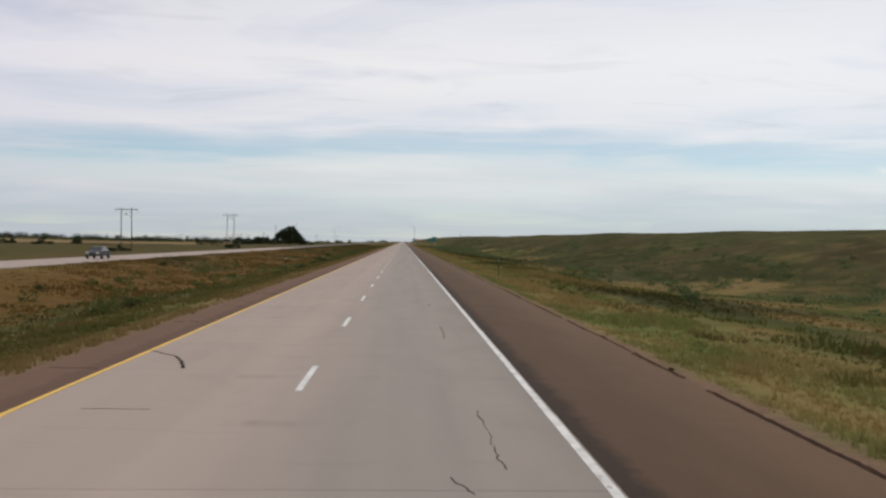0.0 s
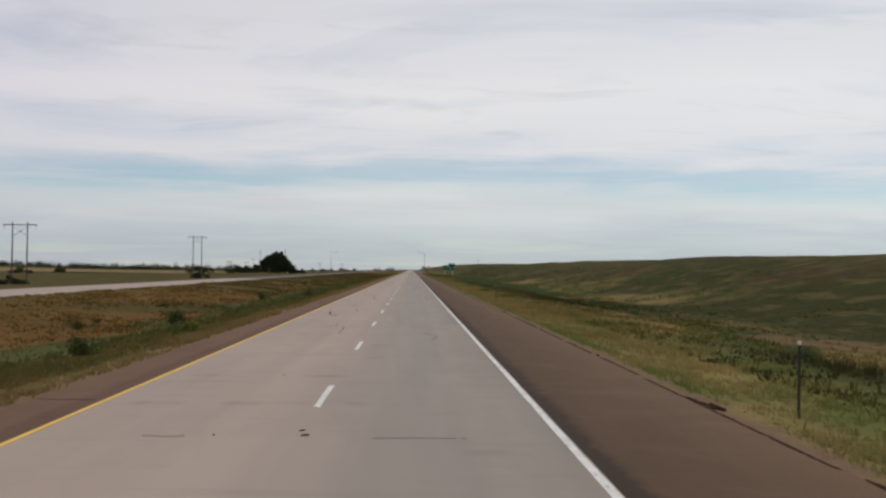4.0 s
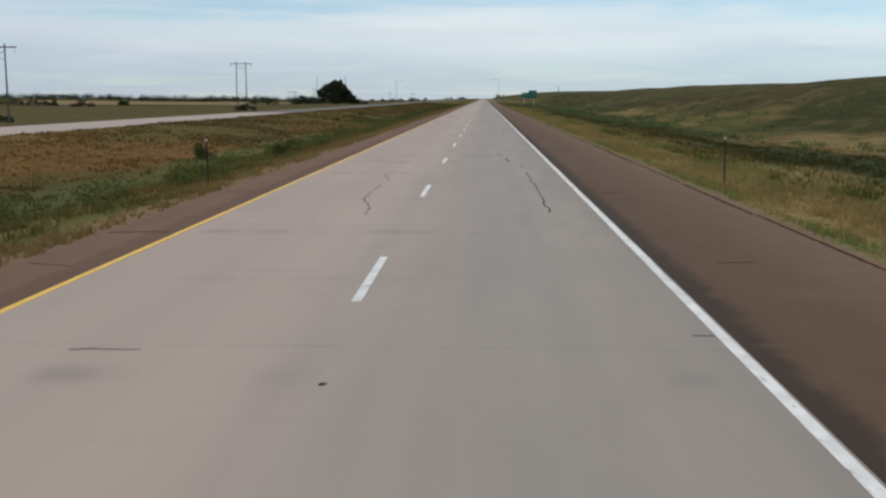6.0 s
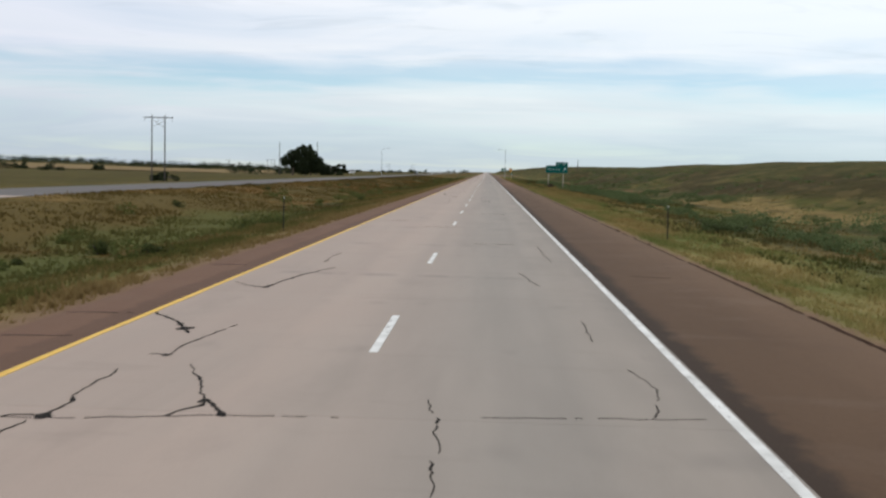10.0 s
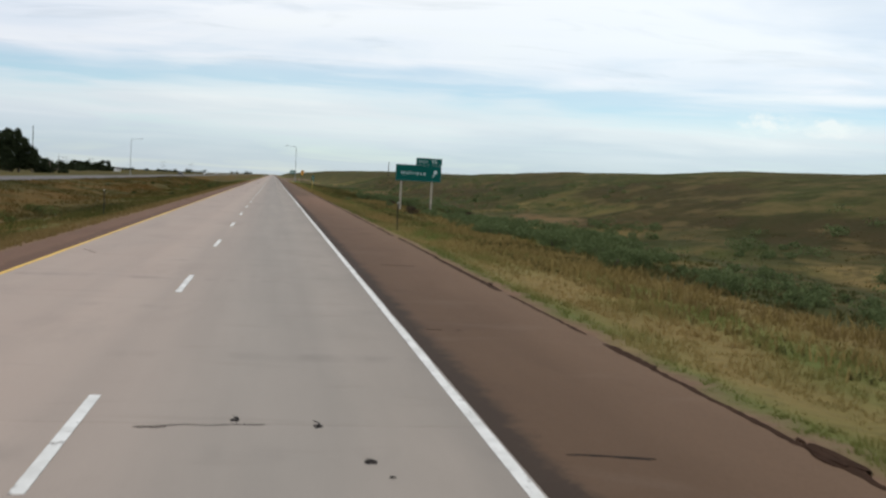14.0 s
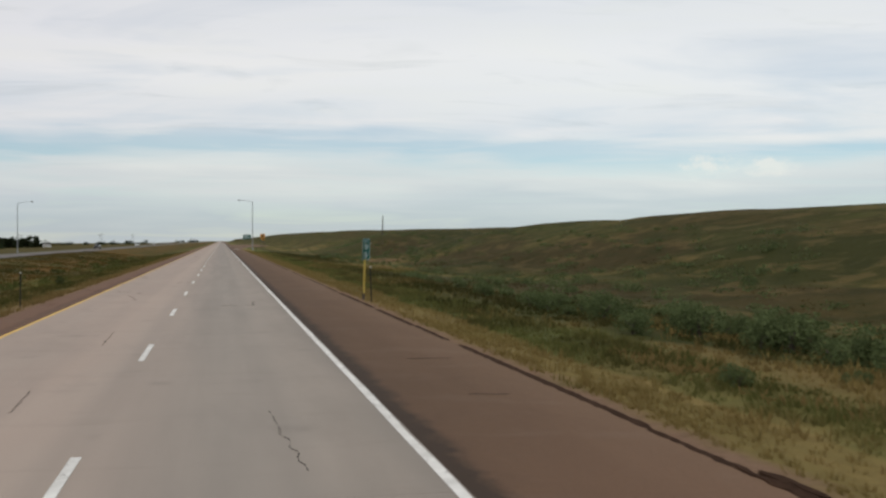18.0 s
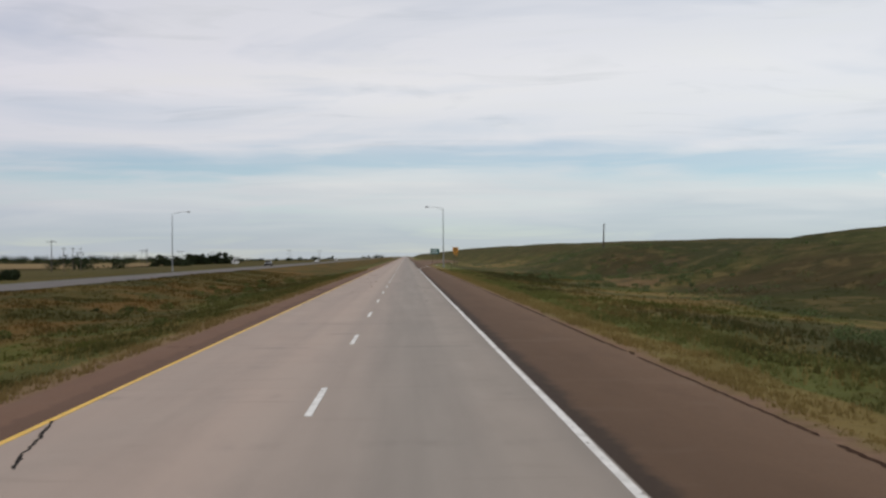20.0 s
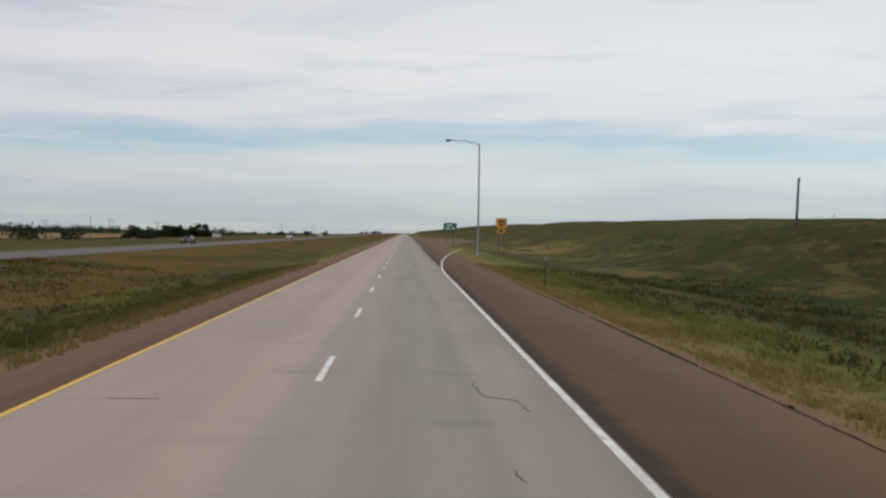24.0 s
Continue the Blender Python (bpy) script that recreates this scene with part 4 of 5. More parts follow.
crack(-0.94, 388.24, 0.19, 388.39, 0.014)
crack(-4.74, 407.87, -4.21, 406.56, 0.035)
crack(-0.10, 388.70, -0.07, 388.46, 0.029)
crack(0.63, 388.57, 0.67, 388.29, 0.029)
crack(0.66, 501.84, 0.88, 498.05, 0.015)
crack(-2.81, 504.47, -2.72, 502.42, 0.017)
crack(-2.58, 514.82, -2.49, 511.37, 0.017)
crack(-3.69, 532.47, -3.21, 529.75, 0.017)
crack(-3.21, 529.75, -3.24, 528.89, 0.017)
crack(-3.57, 534.92, -3.16, 533.62, 0.030)
crack(1.23, 527.30, 1.14, 525.56, 0.021)
crack(1.14, 525.56, 1.19, 525.24, 0.021)
crack(0.88, 525.22, 1.15, 524.61, 0.021)
crack(0.05, 525.08, 0.61, 525.11, 0.011)
crack(-5.06, 556.92, -4.32, 553.52, 0.053)
crack(1.08, 595.75, 0.98, 593.44, 0.015)
crack(1.23, 609.36, 1.18, 607.07, 0.021)
crack(1.05, 616.97, 1.70, 616.18, 0.017)
crack(-2.85, 623.69, -2.55, 619.64, 0.021)
crack(1.14, 621.29, 0.84, 619.68, 0.025)
crack(-1.43, 620.03, -1.21, 619.89, 0.071)
crack(-3.44, 636.94, -2.64, 635.57, 0.017)
crack(-2.64, 635.57, -2.60, 633.80, 0.017)
crack(-3.04, 633.22, -3.01, 632.21, 0.012)
crack(-4.00, 651.89, -4.08, 649.49, 0.015)
crack(-4.08, 649.49, -3.79, 648.45, 0.015)
crack(0.90, 666.42, 1.03, 665.28, 0.017)
crack(1.03, 665.28, 1.44, 664.95, 0.017)
crack(1.44, 664.95, 1.54, 663.84, 0.017)
crack(0.95, 660.73, 1.03, 660.23, 0.019)
crack(0.90, 667.03, 0.90, 666.42, 0.012)
# pits and dabs of tar
for x, y, size in ((-0.42, 257.43, 0.05), (-0.23, 252.9, 0.05), (-1.44, 122.25, 0.06), (-1.36, 121.85, 0.07), (-2.61, 129.76, 0.03), (-2.59, 121.81, 0.03), (-1.39, 633.55, 0.11), (-1.27, 633.45, 0.06), (-0.16, 633.43, 0.05)):
    blot(x, y, size)
for x, y, size in ((-3.66, 642.44, 0.05), (-1.32, 170.12, 0.04), (-0.09, 388.56, 0.05), (0.66, 388.35, 0.05), (1.03, 387.18, 0.06), (1.16, 386.76, 0.03), (-2.44, 228.24, 0.06), (0.73, 40.75, 0.04), (0.90, 142.98, 0.04), (-3.1, 361.0, 0.09), (-2.8, 361.05, 0.07), (-2.74, 280.3, 0.07)):
    blot(x, y, size)
# joints that opened up
for x0, y0, x1, wide in ((-3.73, 171.15, -3.1, 0.022), (1.89, 171.9, 2.1, 0.014), (-4.02, 198.4, -2.6, 0.012), (-1.36, 198.6, -0.86, 0.02), (-3.65, 225.3, -2.74, 0.018), (0.31, 225.7, 0.62, 0.02), (-1.38, 252.75, -0.2, 0.016), (-3.77, 252.4, -3.07, 0.018)):
    crack(x0, y0, x1, y0 + 0.02, wide)
for x0, y0, x1, wide in ((-3.61, 606.35, -3.25, 0.018), (-2.99, 606.32, -2.84, 0.02), (-3.87, 633.1, -2.86, 0.018), (-0.94, 388.24, -0.66, 0.02), (-4.17, 664.9, -3.49, 0.016), (-3.39, 148.5, -3.0, 0.016), (-4.6, 536.3, -3.93, 0.012), (-3.53, 121.7, -2.97, 0.014), (-2.25, 225.45, -1.26, 0.012), (-1.47, 361.2, -1.35, 0.03)):
    crack(x0, y0, x1, y0 + 0.02, wide)
for k in range(14):
    yj = 203.0 + 4.522 * (crack_rng.randrange(150) - 43)
    xj = crack_rng.uniform(-5.0, 0.8)
    crack(xj, yj, xj + crack_rng.uniform(0.4, 1.4), yj + 0.01, 0.011)
# cracks across both asphalt shoulders
for x0, y0, x1, wide in ((-6.3, 285.75, -5.35, 0.04), (-6.25, 283.6, -5.39, 0.05), (-6.3, 293.7, -5.5, 0.04), (-6.3, 179.2, -5.3, 0.06), (-6.3, 229.4, -5.5, 0.05), (-6.3, 234.2, -5.6, 0.05), (-5.8, 257.4, -5.2, 0.05), (-6.3, 261.9, -5.4, 0.04), (-6.3, 614.8, -5.3, 0.06), (-6.2, 613.9, -5.24, 0.05)):
    crack(x0, y0, x1, y0 + 0.15, wide, -0.012)
for x0, y0, x1, wide in ((-5.9, 610.9, -5.3, 0.05), (-6.3, 125.6, -5.29, 0.05), (-6.2, 44.1, -5.2, 0.05), (-6.2, 17.7, -5.3, 0.05), (2.74, 387.5, 3.5, 0.05), (2.5, 360.0, 3.6, 0.04), (3.59, 507.6, 4.45, 0.04), (3.67, 502.8, 4.25, 0.04)):
    crack(x0, y0, x1, y0 - 0.12, wide, -0.012)
for k in range(34):
    xj, yj = crack_rng.choice((-6.3, -6.2, 2.6, 3.1)), crack_rng.uniform(5, 740)
    crack(xj, yj, xj + crack_rng.uniform(0.5, 0.95), yj + crack_rng.uniform(-0.15, 0.15), 0.03, -0.012)
sealed = new("sealed_cracks", mesh_from("sealed_cracks", crack_verts, crack_faces, M_TAR))
tagged(sealed, "black tar-sealed cracks wandering across the concrete", "cracks", kind="stuff")

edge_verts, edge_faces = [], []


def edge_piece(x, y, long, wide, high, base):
    """A rough lump or run of broken asphalt, in the edge's dark shade colour."""
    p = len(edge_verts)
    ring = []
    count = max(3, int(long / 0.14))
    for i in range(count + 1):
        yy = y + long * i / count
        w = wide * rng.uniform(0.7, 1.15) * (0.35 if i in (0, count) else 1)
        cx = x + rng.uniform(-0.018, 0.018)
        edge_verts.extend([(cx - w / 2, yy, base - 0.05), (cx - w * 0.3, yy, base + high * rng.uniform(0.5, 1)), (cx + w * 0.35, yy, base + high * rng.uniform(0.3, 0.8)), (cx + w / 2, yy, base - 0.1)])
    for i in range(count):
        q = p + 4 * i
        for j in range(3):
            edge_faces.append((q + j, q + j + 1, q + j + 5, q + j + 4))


# dark run along the lip stands in for shade where the asphalt drops
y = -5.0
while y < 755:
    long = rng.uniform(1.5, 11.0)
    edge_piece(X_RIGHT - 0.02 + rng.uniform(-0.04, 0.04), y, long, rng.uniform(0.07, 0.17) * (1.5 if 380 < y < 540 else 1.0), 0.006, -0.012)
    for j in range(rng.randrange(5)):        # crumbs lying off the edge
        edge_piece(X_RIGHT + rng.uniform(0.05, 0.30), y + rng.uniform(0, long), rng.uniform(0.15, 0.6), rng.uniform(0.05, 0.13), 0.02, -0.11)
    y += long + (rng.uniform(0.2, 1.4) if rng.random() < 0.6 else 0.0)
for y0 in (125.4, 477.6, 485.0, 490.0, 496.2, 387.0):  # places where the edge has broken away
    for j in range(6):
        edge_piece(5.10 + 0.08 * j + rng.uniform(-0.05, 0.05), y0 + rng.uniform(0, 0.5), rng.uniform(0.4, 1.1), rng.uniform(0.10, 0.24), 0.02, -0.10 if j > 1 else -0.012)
tagged(new("broken_edge", mesh_from("broken_edge", edge_verts, edge_faces, M_LIP)), "crumbling asphalt along the shoulder edge, coloured dark for the shade at its drop", "broken asphalt", kind="stuff")

# ---------------------------------------------------------------- signs


def timber_post(x, z0, z1, y, parent, wide=0.14):
    bm = block(x - wide / 2, x + wide / 2, y, y + wide * 1.2, z0, z1, 0.012)
    return part("post", bm, M_TIMBER, parent, "weathered grey timber post")


def exit_sign():
    s = thing("exit_sign", (0, 473.47, 0))
    for x in (11.76, 14.60):
        g = float(ground_z(x, 473.7))
        timber_post(x, g - 0.3, 3.74, 0.10, s)
        part("footing_stub", block(x - 0.13, x - 0.085, 0.09, 0.16, g - 0.2, g + 0.95, 0.006), M_POLE, s, "dark steel stub beside the post")
    for z in (2.6, 3.05, 3.5):
        part("rail", block(11.3, 15.3, 0.04, 0.10, z - 0.04, z + 0.04), M_STEEL, s, "galvanised mounting rail")
    main = part("main_panel", rounded_plate(11.19, 15.40, 2.28, 3.765, 0.035, 0.12), M_SIGN, s, "green reflective panel reading Hillrose with an arrow")
    part("border", frame_band(11.22, 15.37, 2.31, 3.735, 0.011, 0.10), M_STEEL, main, "thin worn border")
    lettering("Hillrose", 0.40, 11.64, 2.84, main, M_LETTER, "letter", 1.02, 1.27)
    bm = bmesh.new()
    pts = [(-0.05, -0.36), (0.05, -0.36), (0.05, 0.10), (0.17, -0.02), (0.17, 0.12), (0.0, 0.32), (-0.17, 0.12), (-0.17, -0.02), (-0.05, 0.10)]
    turn = Matrix.Rotation(radians(-28), 2)
    ring = [bm.verts.new((14.82 + (turn @ Vector(p)).x, -0.006, 3.06 + (turn @ Vector(p)).y)) for p in pts]
    bm.faces.new(ring)
    out = bmesh.ops.extrude_face_region(bm, geom=bm.faces[:])
    for v in out["geom"]:
        if isinstance(v, bmesh.types.BMVert):
            v.co.y += 0.005
    bmesh.ops.triangulate(bm, faces=bm.faces[:])
    part("arrow", bm, M_LETTER, main, "pale arrow slanting up")
    tab = part("exit_panel", rounded_plate(13.05, 15.43, 3.770, 4.43, 0.035, 0.07), M_SIGN, s, "green panel reading EXIT 95")
    part("border", frame_band(13.08, 15.40, 3.80, 4.42, 0.010, 0.06), M_STEEL, tab)
    lettering("EXIT", 0.26, 13.30, 3.97, tab, M_LETTER, "letter", 1.0, 1.2)
    lettering("95", 0.40, 14.44, 3.95, tab, M_LETTER, "letter", 1.0)
    return tagged(s, "green highway exit sign on two weathered timber posts", "road sign")


exit_sign()


def mile_marker():
    g = float(ground_z(5.8, 530))
    s = thing("mile_marker", (5.76, 530.0, 0))
    bm = block(-0.03, 0.03, 0.03, 0.05, 0.12, 2.2, 0.004)
    block(-0.036, -0.026, 0.0, 0.05, 0.12, 2.2, bm=bm)
    block(0.026, 0.036, 0.0, 0.05, 0.12, 2.2, bm=bm)
    part("post", bm, M_YPOST, s, "yellow steel channel post")
    part("stub", block(-0.045, 0.045, 0.05, 0.075, g - 0.3, 0.32, 0.004), M_POLE, s, "rusty anchor stub")
    p = part("panel", rounded_plate(-0.108, 0.193, 1.50, 2.36, 0.004, 0.03), M_SIGN, s, "narrow green panel reading MILE 95")
    part("border", frame_band(-0.102, 0.187, 1.506, 2.354, 0.012, 0.028), M_LETTER, p, "pale reflective border")
    lettering("MILE", 0.085, -0.055, 2.205, p, M_LETTER, "letter", 0.72)
    lettering("9", 0.24, -0.048, 1.905, p, M_LETTER, "letter", 1.0)
    lettering("5", 0.24, -0.048, 1.585, p, M_LETTER, "letter", 1.0)
    s.rotation_euler = (0, radians(2.0), 0)
    return tagged(s, "green mile marker on a leaning yellow steel post", "road sign")


mile_marker()


def delineator():
    d = thing("delineator_post")
    bm = block(-0.014, 0.014, 0.0, 0.008, -0.3, 1.38, 0.002)
    block(-0.024, -0.014, 0.004, 0.03, -0.3, 1.38, bm=bm)
    block(0.014, 0.024, 0.004, 0.03, -0.3, 1.38, bm=bm)
    part("post", bm, M_POST, d)
    part("reflector", rounded_plate(-0.030, 0.030, 1.34, 1.42, 0.012, 0.022), M_POSTTOP, d, "small pale reflector")
    return tagged(d, "thin dark steel delineator post with pale reflector top", "delineator", "delineators along the highway")


first = delineator()
spots = [(7.05, 73.5), (7.1, 126.2), (7.1, 193.5), (6.95, 311.5), (6.12, 428.3), (5.84, 528.35), (7.1, 704.0), (8.6, 752.0), (-8.9, 79.5), (-8.3, 193.0), (-8.5, 313.2), (-8.8, 437.5), (-7.6, 530.5)]
for i, (x, y) in enumerate(spots):
    m = pose(x, y, float(ground_z(x, y)), rng.uniform(-1, 1), rng.uniform(-1.5, 1.5), rng.uniform(-8, 8))
    if i == 0:
        first.matrix_basis = m
    else:
        copy_thing(first, m)


def small_sign(name, x0, x1, y, panels, material, ink, label, posts):
    s = thing(name, (0, y, 0))
    for px in posts:
        g = float(ground_z(px, y))
        part("post", block(px - 0.05, px + 0.05, 0.03, 0.11, g - 0.3, panels[0][1], 0.006), M_POLE, s, "dark steel post")
    for a, b, inset, rows in [(p[0], p[1], p[2], p[3]) for p in panels]:
        pan = part("panel", rounded_plate(x0 + inset, x1 - inset, a, b, 0.02, 0.05), material, s)
        part("border", frame_band(x0 + inset + 0.03, x1 - inset - 0.03, a + 0.03, b - 0.03, 0.02, 0.04), ink, pan)
        for (f0, f1, g0, g1) in rows:
            w, h = x1 - x0 - 2 * inset, b - a
            part("text_bar", block(x0 + inset + f0 * w, x0 + inset + f1 * w, -0.008, 0.0, a + g0 * h, a + g1 * h), ink, pan)
    return tagged(s, label, "road sign")


small_sign("ramp_speed_sign", 10.36, 11.61, 770.5, [(3.05, 4.12, 0.0, [(0.2, 0.8, 0.55, 0.8), (0.3, 0.7, 0.2, 0.42)]), (2.38, 3.03, 0.2, [(0.25, 0.75, 0.25, 0.75)])], M_AMBER, M_BLACK, "amber ramp warning sign with a smaller plate below", (10.7, 11.3))
small_sign("gore_sign", 7.72, 10.42, 864.0, [(2.75, 4.42, 0.0, [(0.18, 0.72, 0.6, 0.82), (0.15, 0.5, 0.2, 0.45), (0.62, 0.84, 0.2, 0.45)])], M_SIGN, M_LETTER, "green exit gore sign on two dark posts", (8.3, 9.8))

# ---------------------------------------------------------------- lamps and poles


def street_lamp(x, y, reach, height):
    g = float(ground_z(x, y))
    s = thing("street_lamp", (x, y, g))
    h = height - g
    part("base", tube([(0, 0, -0.3), (0, 0, 0.25), (0, 0, 0.45)], [0.22, 0.22, 0.13], 10), M_STEEL, s)
    part("pole", tube([(0, 0, 0.2), (0, 0, h * 0.5), (0, 0, h)], [0.13, 0.10, 0.075], 10), M_STEEL, s)
    d = 1 if reach > 0 else -1
    part("arm", tube([(0, 0, h - 0.15), (d * 0.5, 0, h + 0.12), (reach * 0.45, 0, h + 0.36), (reach * 0.85, 0, h + 0.42)], [0.055, 0.05, 0.04, 0.035], 8), M_STEEL, s)
    bm = tube([(reach * 0.82, 0, h + 0.42), (reach * 0.9, 0, h + 0.42), (reach, 0, h + 0.38), (reach * 1.03, 0, h + 0.36)], [0.05, 0.15, 0.16, 0.06], 8)
    part("lamp_head", bm, M_STEEL, s, "cobra-head luminaire")
    return tagged(s, "tall grey steel street lamp with a curved arm", "street lamp", "highway lamps")


street_lamp(8.30, 770.5, -3.8, 12.65)
street_lamp(-51.3, 772.0, 3.8, 12.0)


def utility_pole(x, y, top, lean=0.0, arm=0.0):
    g = float(ground_z(x, y))
    s = thing("utility_pole", (x, y, g))
    s.rotation_euler = (0, radians(lean), 0)
    part("shaft", tube([(0, 0, -0.5), (0, 0, (top - g) * 0.6), (0, 0, top - g)], [0.17, 0.14, 0.11], 8), M_POLE, s)
    part("pin", tube([(0.12, 0, top - g - 0.4), (0.2, 0, top - g - 0.2), (0.2, 0, top - g)], [0.03, 0.03, 0.04], 6), M_STEEL, s)
    if arm:
        part("crossarm", block(-arm, arm, -0.16, -0.06, top - g - 0.55, top - g - 0.40, 0.01), M_POLE, s, "wooden crossarm")
        for px in (-arm * 0.9, -arm * 0.45, arm * 0.45, arm * 0.9):
            part("insulator", tube([(px, -0.11, top - g - 0.40), (px, -0.11, top - g - 0.22)], [0.04, 0.03], 8), M_STEEL, s, "small insulator")
        return tagged(s, "dark wooden utility pole with a crossarm", "utility pole")
    return tagged(s, "bare dark wooden utility pole", "utility pole")


utility_pole(42.0, 761.0, 8.8, 2.0)
utility_pole(-84.6, 690.0, 12.2)
utility_pole(-74.5, 722.0, 13.4)
utility_pole(-150.0, 1150.0, 8.0)


def pylon(x, y, top, label="weathered wooden H-frame power pylon with crossarm"):
    """A two-pole wooden transmission frame."""
    g = float(ground_z(x, y))
    h = top - g
    s = thing("h_frame_pylon", (x, y, g))
    for px in (-1.85, 1.85):
        part("pole", tube([(px, 0, -0.5), (px, 0, h * 0.5), (px, 0, h)], [0.21, 0.18, 0.14], 8), M_POLE, s)
    part("crossarm", block(-4.2, 4.2, -0.12, 0.12, h - 0.85, h - 0.6, 0.02), M_POLE, s)
    for d in (-1, 1):
        part("brace", tube([(-1.85 * d, 0.2, h - 3.6), (1.85 * d, 0.2, h - 1.2)], [0.05, 0.05], 6), M_POLE, s)
    for px in (-3.9, 0.0, 3.9):
        bm = bmesh.new()
        for j in range(5):
            tube([(px, 0, h - 0.95 - 0.18 * j), (px, 0, h - 1.05 - 0.18 * j)], [0.09, 0.13], 8, bm)
        part("insulator", bm, M_STEEL, s, "string of glass insulators")
    return tagged(s, label, "power pylon", "pylons of the power line")


for x, y, top in ((-98.0, 370.0, 13.0), (-92.8, 560.0, 15.8), (-100.0, 180.0, 13.0), (-252.0, 1550.0, 10.5), (-262.0, 1760.0, 10.5), (-268.0, 1990.0, 11.0), (-180.0, 2150.0, 13.0), (-150.0, 2350.0, 13.0), (-360.0, 1700.0, 10.0)):
    pylon(x, y, top)

utility_pole(-120.0, 898.0, 8.6, 0.0, 1.6)
for y in (1058.0, 1072.0, 1085.0):
    utility_pole(-168.0, y, 7.9, 0.0, 1.1)

# ---------------------------------------------------------------- plants


def leaf_quads(centres, size, seed):
    """Small square leaves or leaf clumps in all directions, at the centres."""
    r = np.random.RandomState(seed)
    k = len(centres)
    u = r.normal(size=(k, 3))
    u /= np.linalg.norm(u, axis=1)[:, None]
    v = np.cross(u, r.normal(size=(k, 3)))
    v /= np.linalg.norm(v, axis=1)[:, None]
    s = (size * r.uniform(0.55, 1.3, k))[:, None]
    stretch = r.uniform(0.5, 1.0, k)[:, None]
    c = np.asarray(centres)
    verts = np.stack([c - u * s, c + v * s * stretch * 0.6, c + u * s, c - v * s * stretch * 0.6], 1).reshape(-1, 3)
    base = np.arange(k)[:, None] * 4
    tris = np.concatenate([base + np.array([[0, 1, 2]]), base + np.array([[0, 2, 3]])])
    return verts, tris


def lobed_cloud(lobes, count, seed, skin=0.55):
    """Points in the outer parts of many overlapping lobes (x, y, z, rx, ry, rz)."""
    r = np.random.RandomState(seed)
    lobes = np.asarray(lobes, float)
    weight = (lobes[:, 3] * lobes[:, 5]) ** 1.0
    pick = r.choice(len(lobes), count, p=weight / weight.sum())
    d = r.normal(size=(count, 3))
    d /= np.linalg.norm(d, axis=1)[:, None]
    rad = skin + (1 - skin) * r.uniform(0, 1, count) ** 0.5
    rad *= r.uniform(0.9, 1.12, count)
    return lobes[pick, :3] + d * lobes[pick, 3:] * rad[:, None]


def bush_mesh(seed, wide, high, leaves, leaf, material):
    r = random.Random(seed)
    lobes = []
    for i in range(9):
        a, q = r.uniform(0, 2 * math.pi), r.uniform(0, 0.62) * wide
        s = r.uniform(0.24, 0.42) * wide
        lobes.append((q * math.cos(a), q * math.sin(a), high * r.uniform(0.25, 0.62), s, s, high * r.uniform(0.28, 0.42)))
    pts = lobed_cloud(lobes, leaves, seed)
    pts[:, 2] = np.abs(pts[:, 2])
    v, t = leaf_quads(pts, leaf, seed + 1)
    return from_arrays("foliage", v, t, material)


def stems_mesh(seed, wide, high):
    r = random.Random(seed)
    bm = bmesh.new()
    for i in range(5):
        a = r.uniform(0, 2 * math.pi)
        e = (0.4 * wide * math.cos(a), 0.4 * wide * math.sin(a), high * 0.55)
        tube([(0.05 * math.cos(a), 0.05 * math.sin(a), -0.1), (e[0] * 0.4, e[1] * 0.4, high * 0.3), e], [0.03, 0.022, 0.01], 5, bm)
    me = bpy.data.meshes.new("stems")
    bm.to_mesh(me)
    bm.free()
    me.materials.append(M_BARK)
    return me


def bush_kinds(first_seed, count, material, label, group):
    """A few bushes of one sort, to be set out and copied."""
    out = []
    for seed in range(first_seed, first_seed + count):
        b = new("sagebrush" if material == M_SAGE else "green_bush")
        for nm, me in (("foliage", bush_mesh(seed, 0.75, 0.85, 1500, 0.042, material)), ("stems", stems_mesh(seed + 20, 0.75, 0.85))):
            o = new(nm, me)
            o.parent = b
        out.append(tagged(b, label, "shrub", group))
    return out


sage_kinds = bush_kinds(40, 4, M_SAGE, "rounded grey-green sagebrush among dry grass", "sagebrush along the roadside")
green_kinds = bush_kinds(44, 3, M_BUSH, "low dark green bush in the median grass", "bushes in the median")
used = set()


def plant_bush(x, y, size, tall=1.0):
    b = rng.choice(green_kinds if x < 0 else sage_kinds)
    m = pose(x, y, float(ground_z(x, y)) - 0.05, 0, 0, rng.uniform(0, 360)) @ Matrix.Diagonal((size, size, size * tall, 1))
    if b.name not in used:
        used.add(b.name)
        b.matrix_basis = m
    else:
        o = copy_thing(b, Matrix())
        o.matrix_basis = m


# the loose belt of sage in the swale by the exit sign, thinner up and down the road
for i in range(130):
    y = rng.gauss(436, 30)
    x = 16.5 + rng.gauss(0, 2.6) + (436 - y) * 0.02
    if 470 < y < 482 and x < 15.5:
        continue
    plant_bush(max(11.8, x), y, rng.uniform(0.45, 1.25), rng.uniform(0.7, 1.05))
for i in range(30):
    plant_bush(rng.gauss(15.8, 1.5), rng.uniform(506, 534), rng.uniform(0.6, 1.35))
for i in range(20):
    plant_bush(rng.gauss(17.0, 3.0), rng.uniform(300, 370), rng.uniform(0.5, 1.2), 0.8)
for i in range(42):
    plant_bush(rng.uniform(11.5, 34), rng.uniform(20, 700), rng.uniform(0.45, 1.1), rng.uniform(0.6, 1.0))
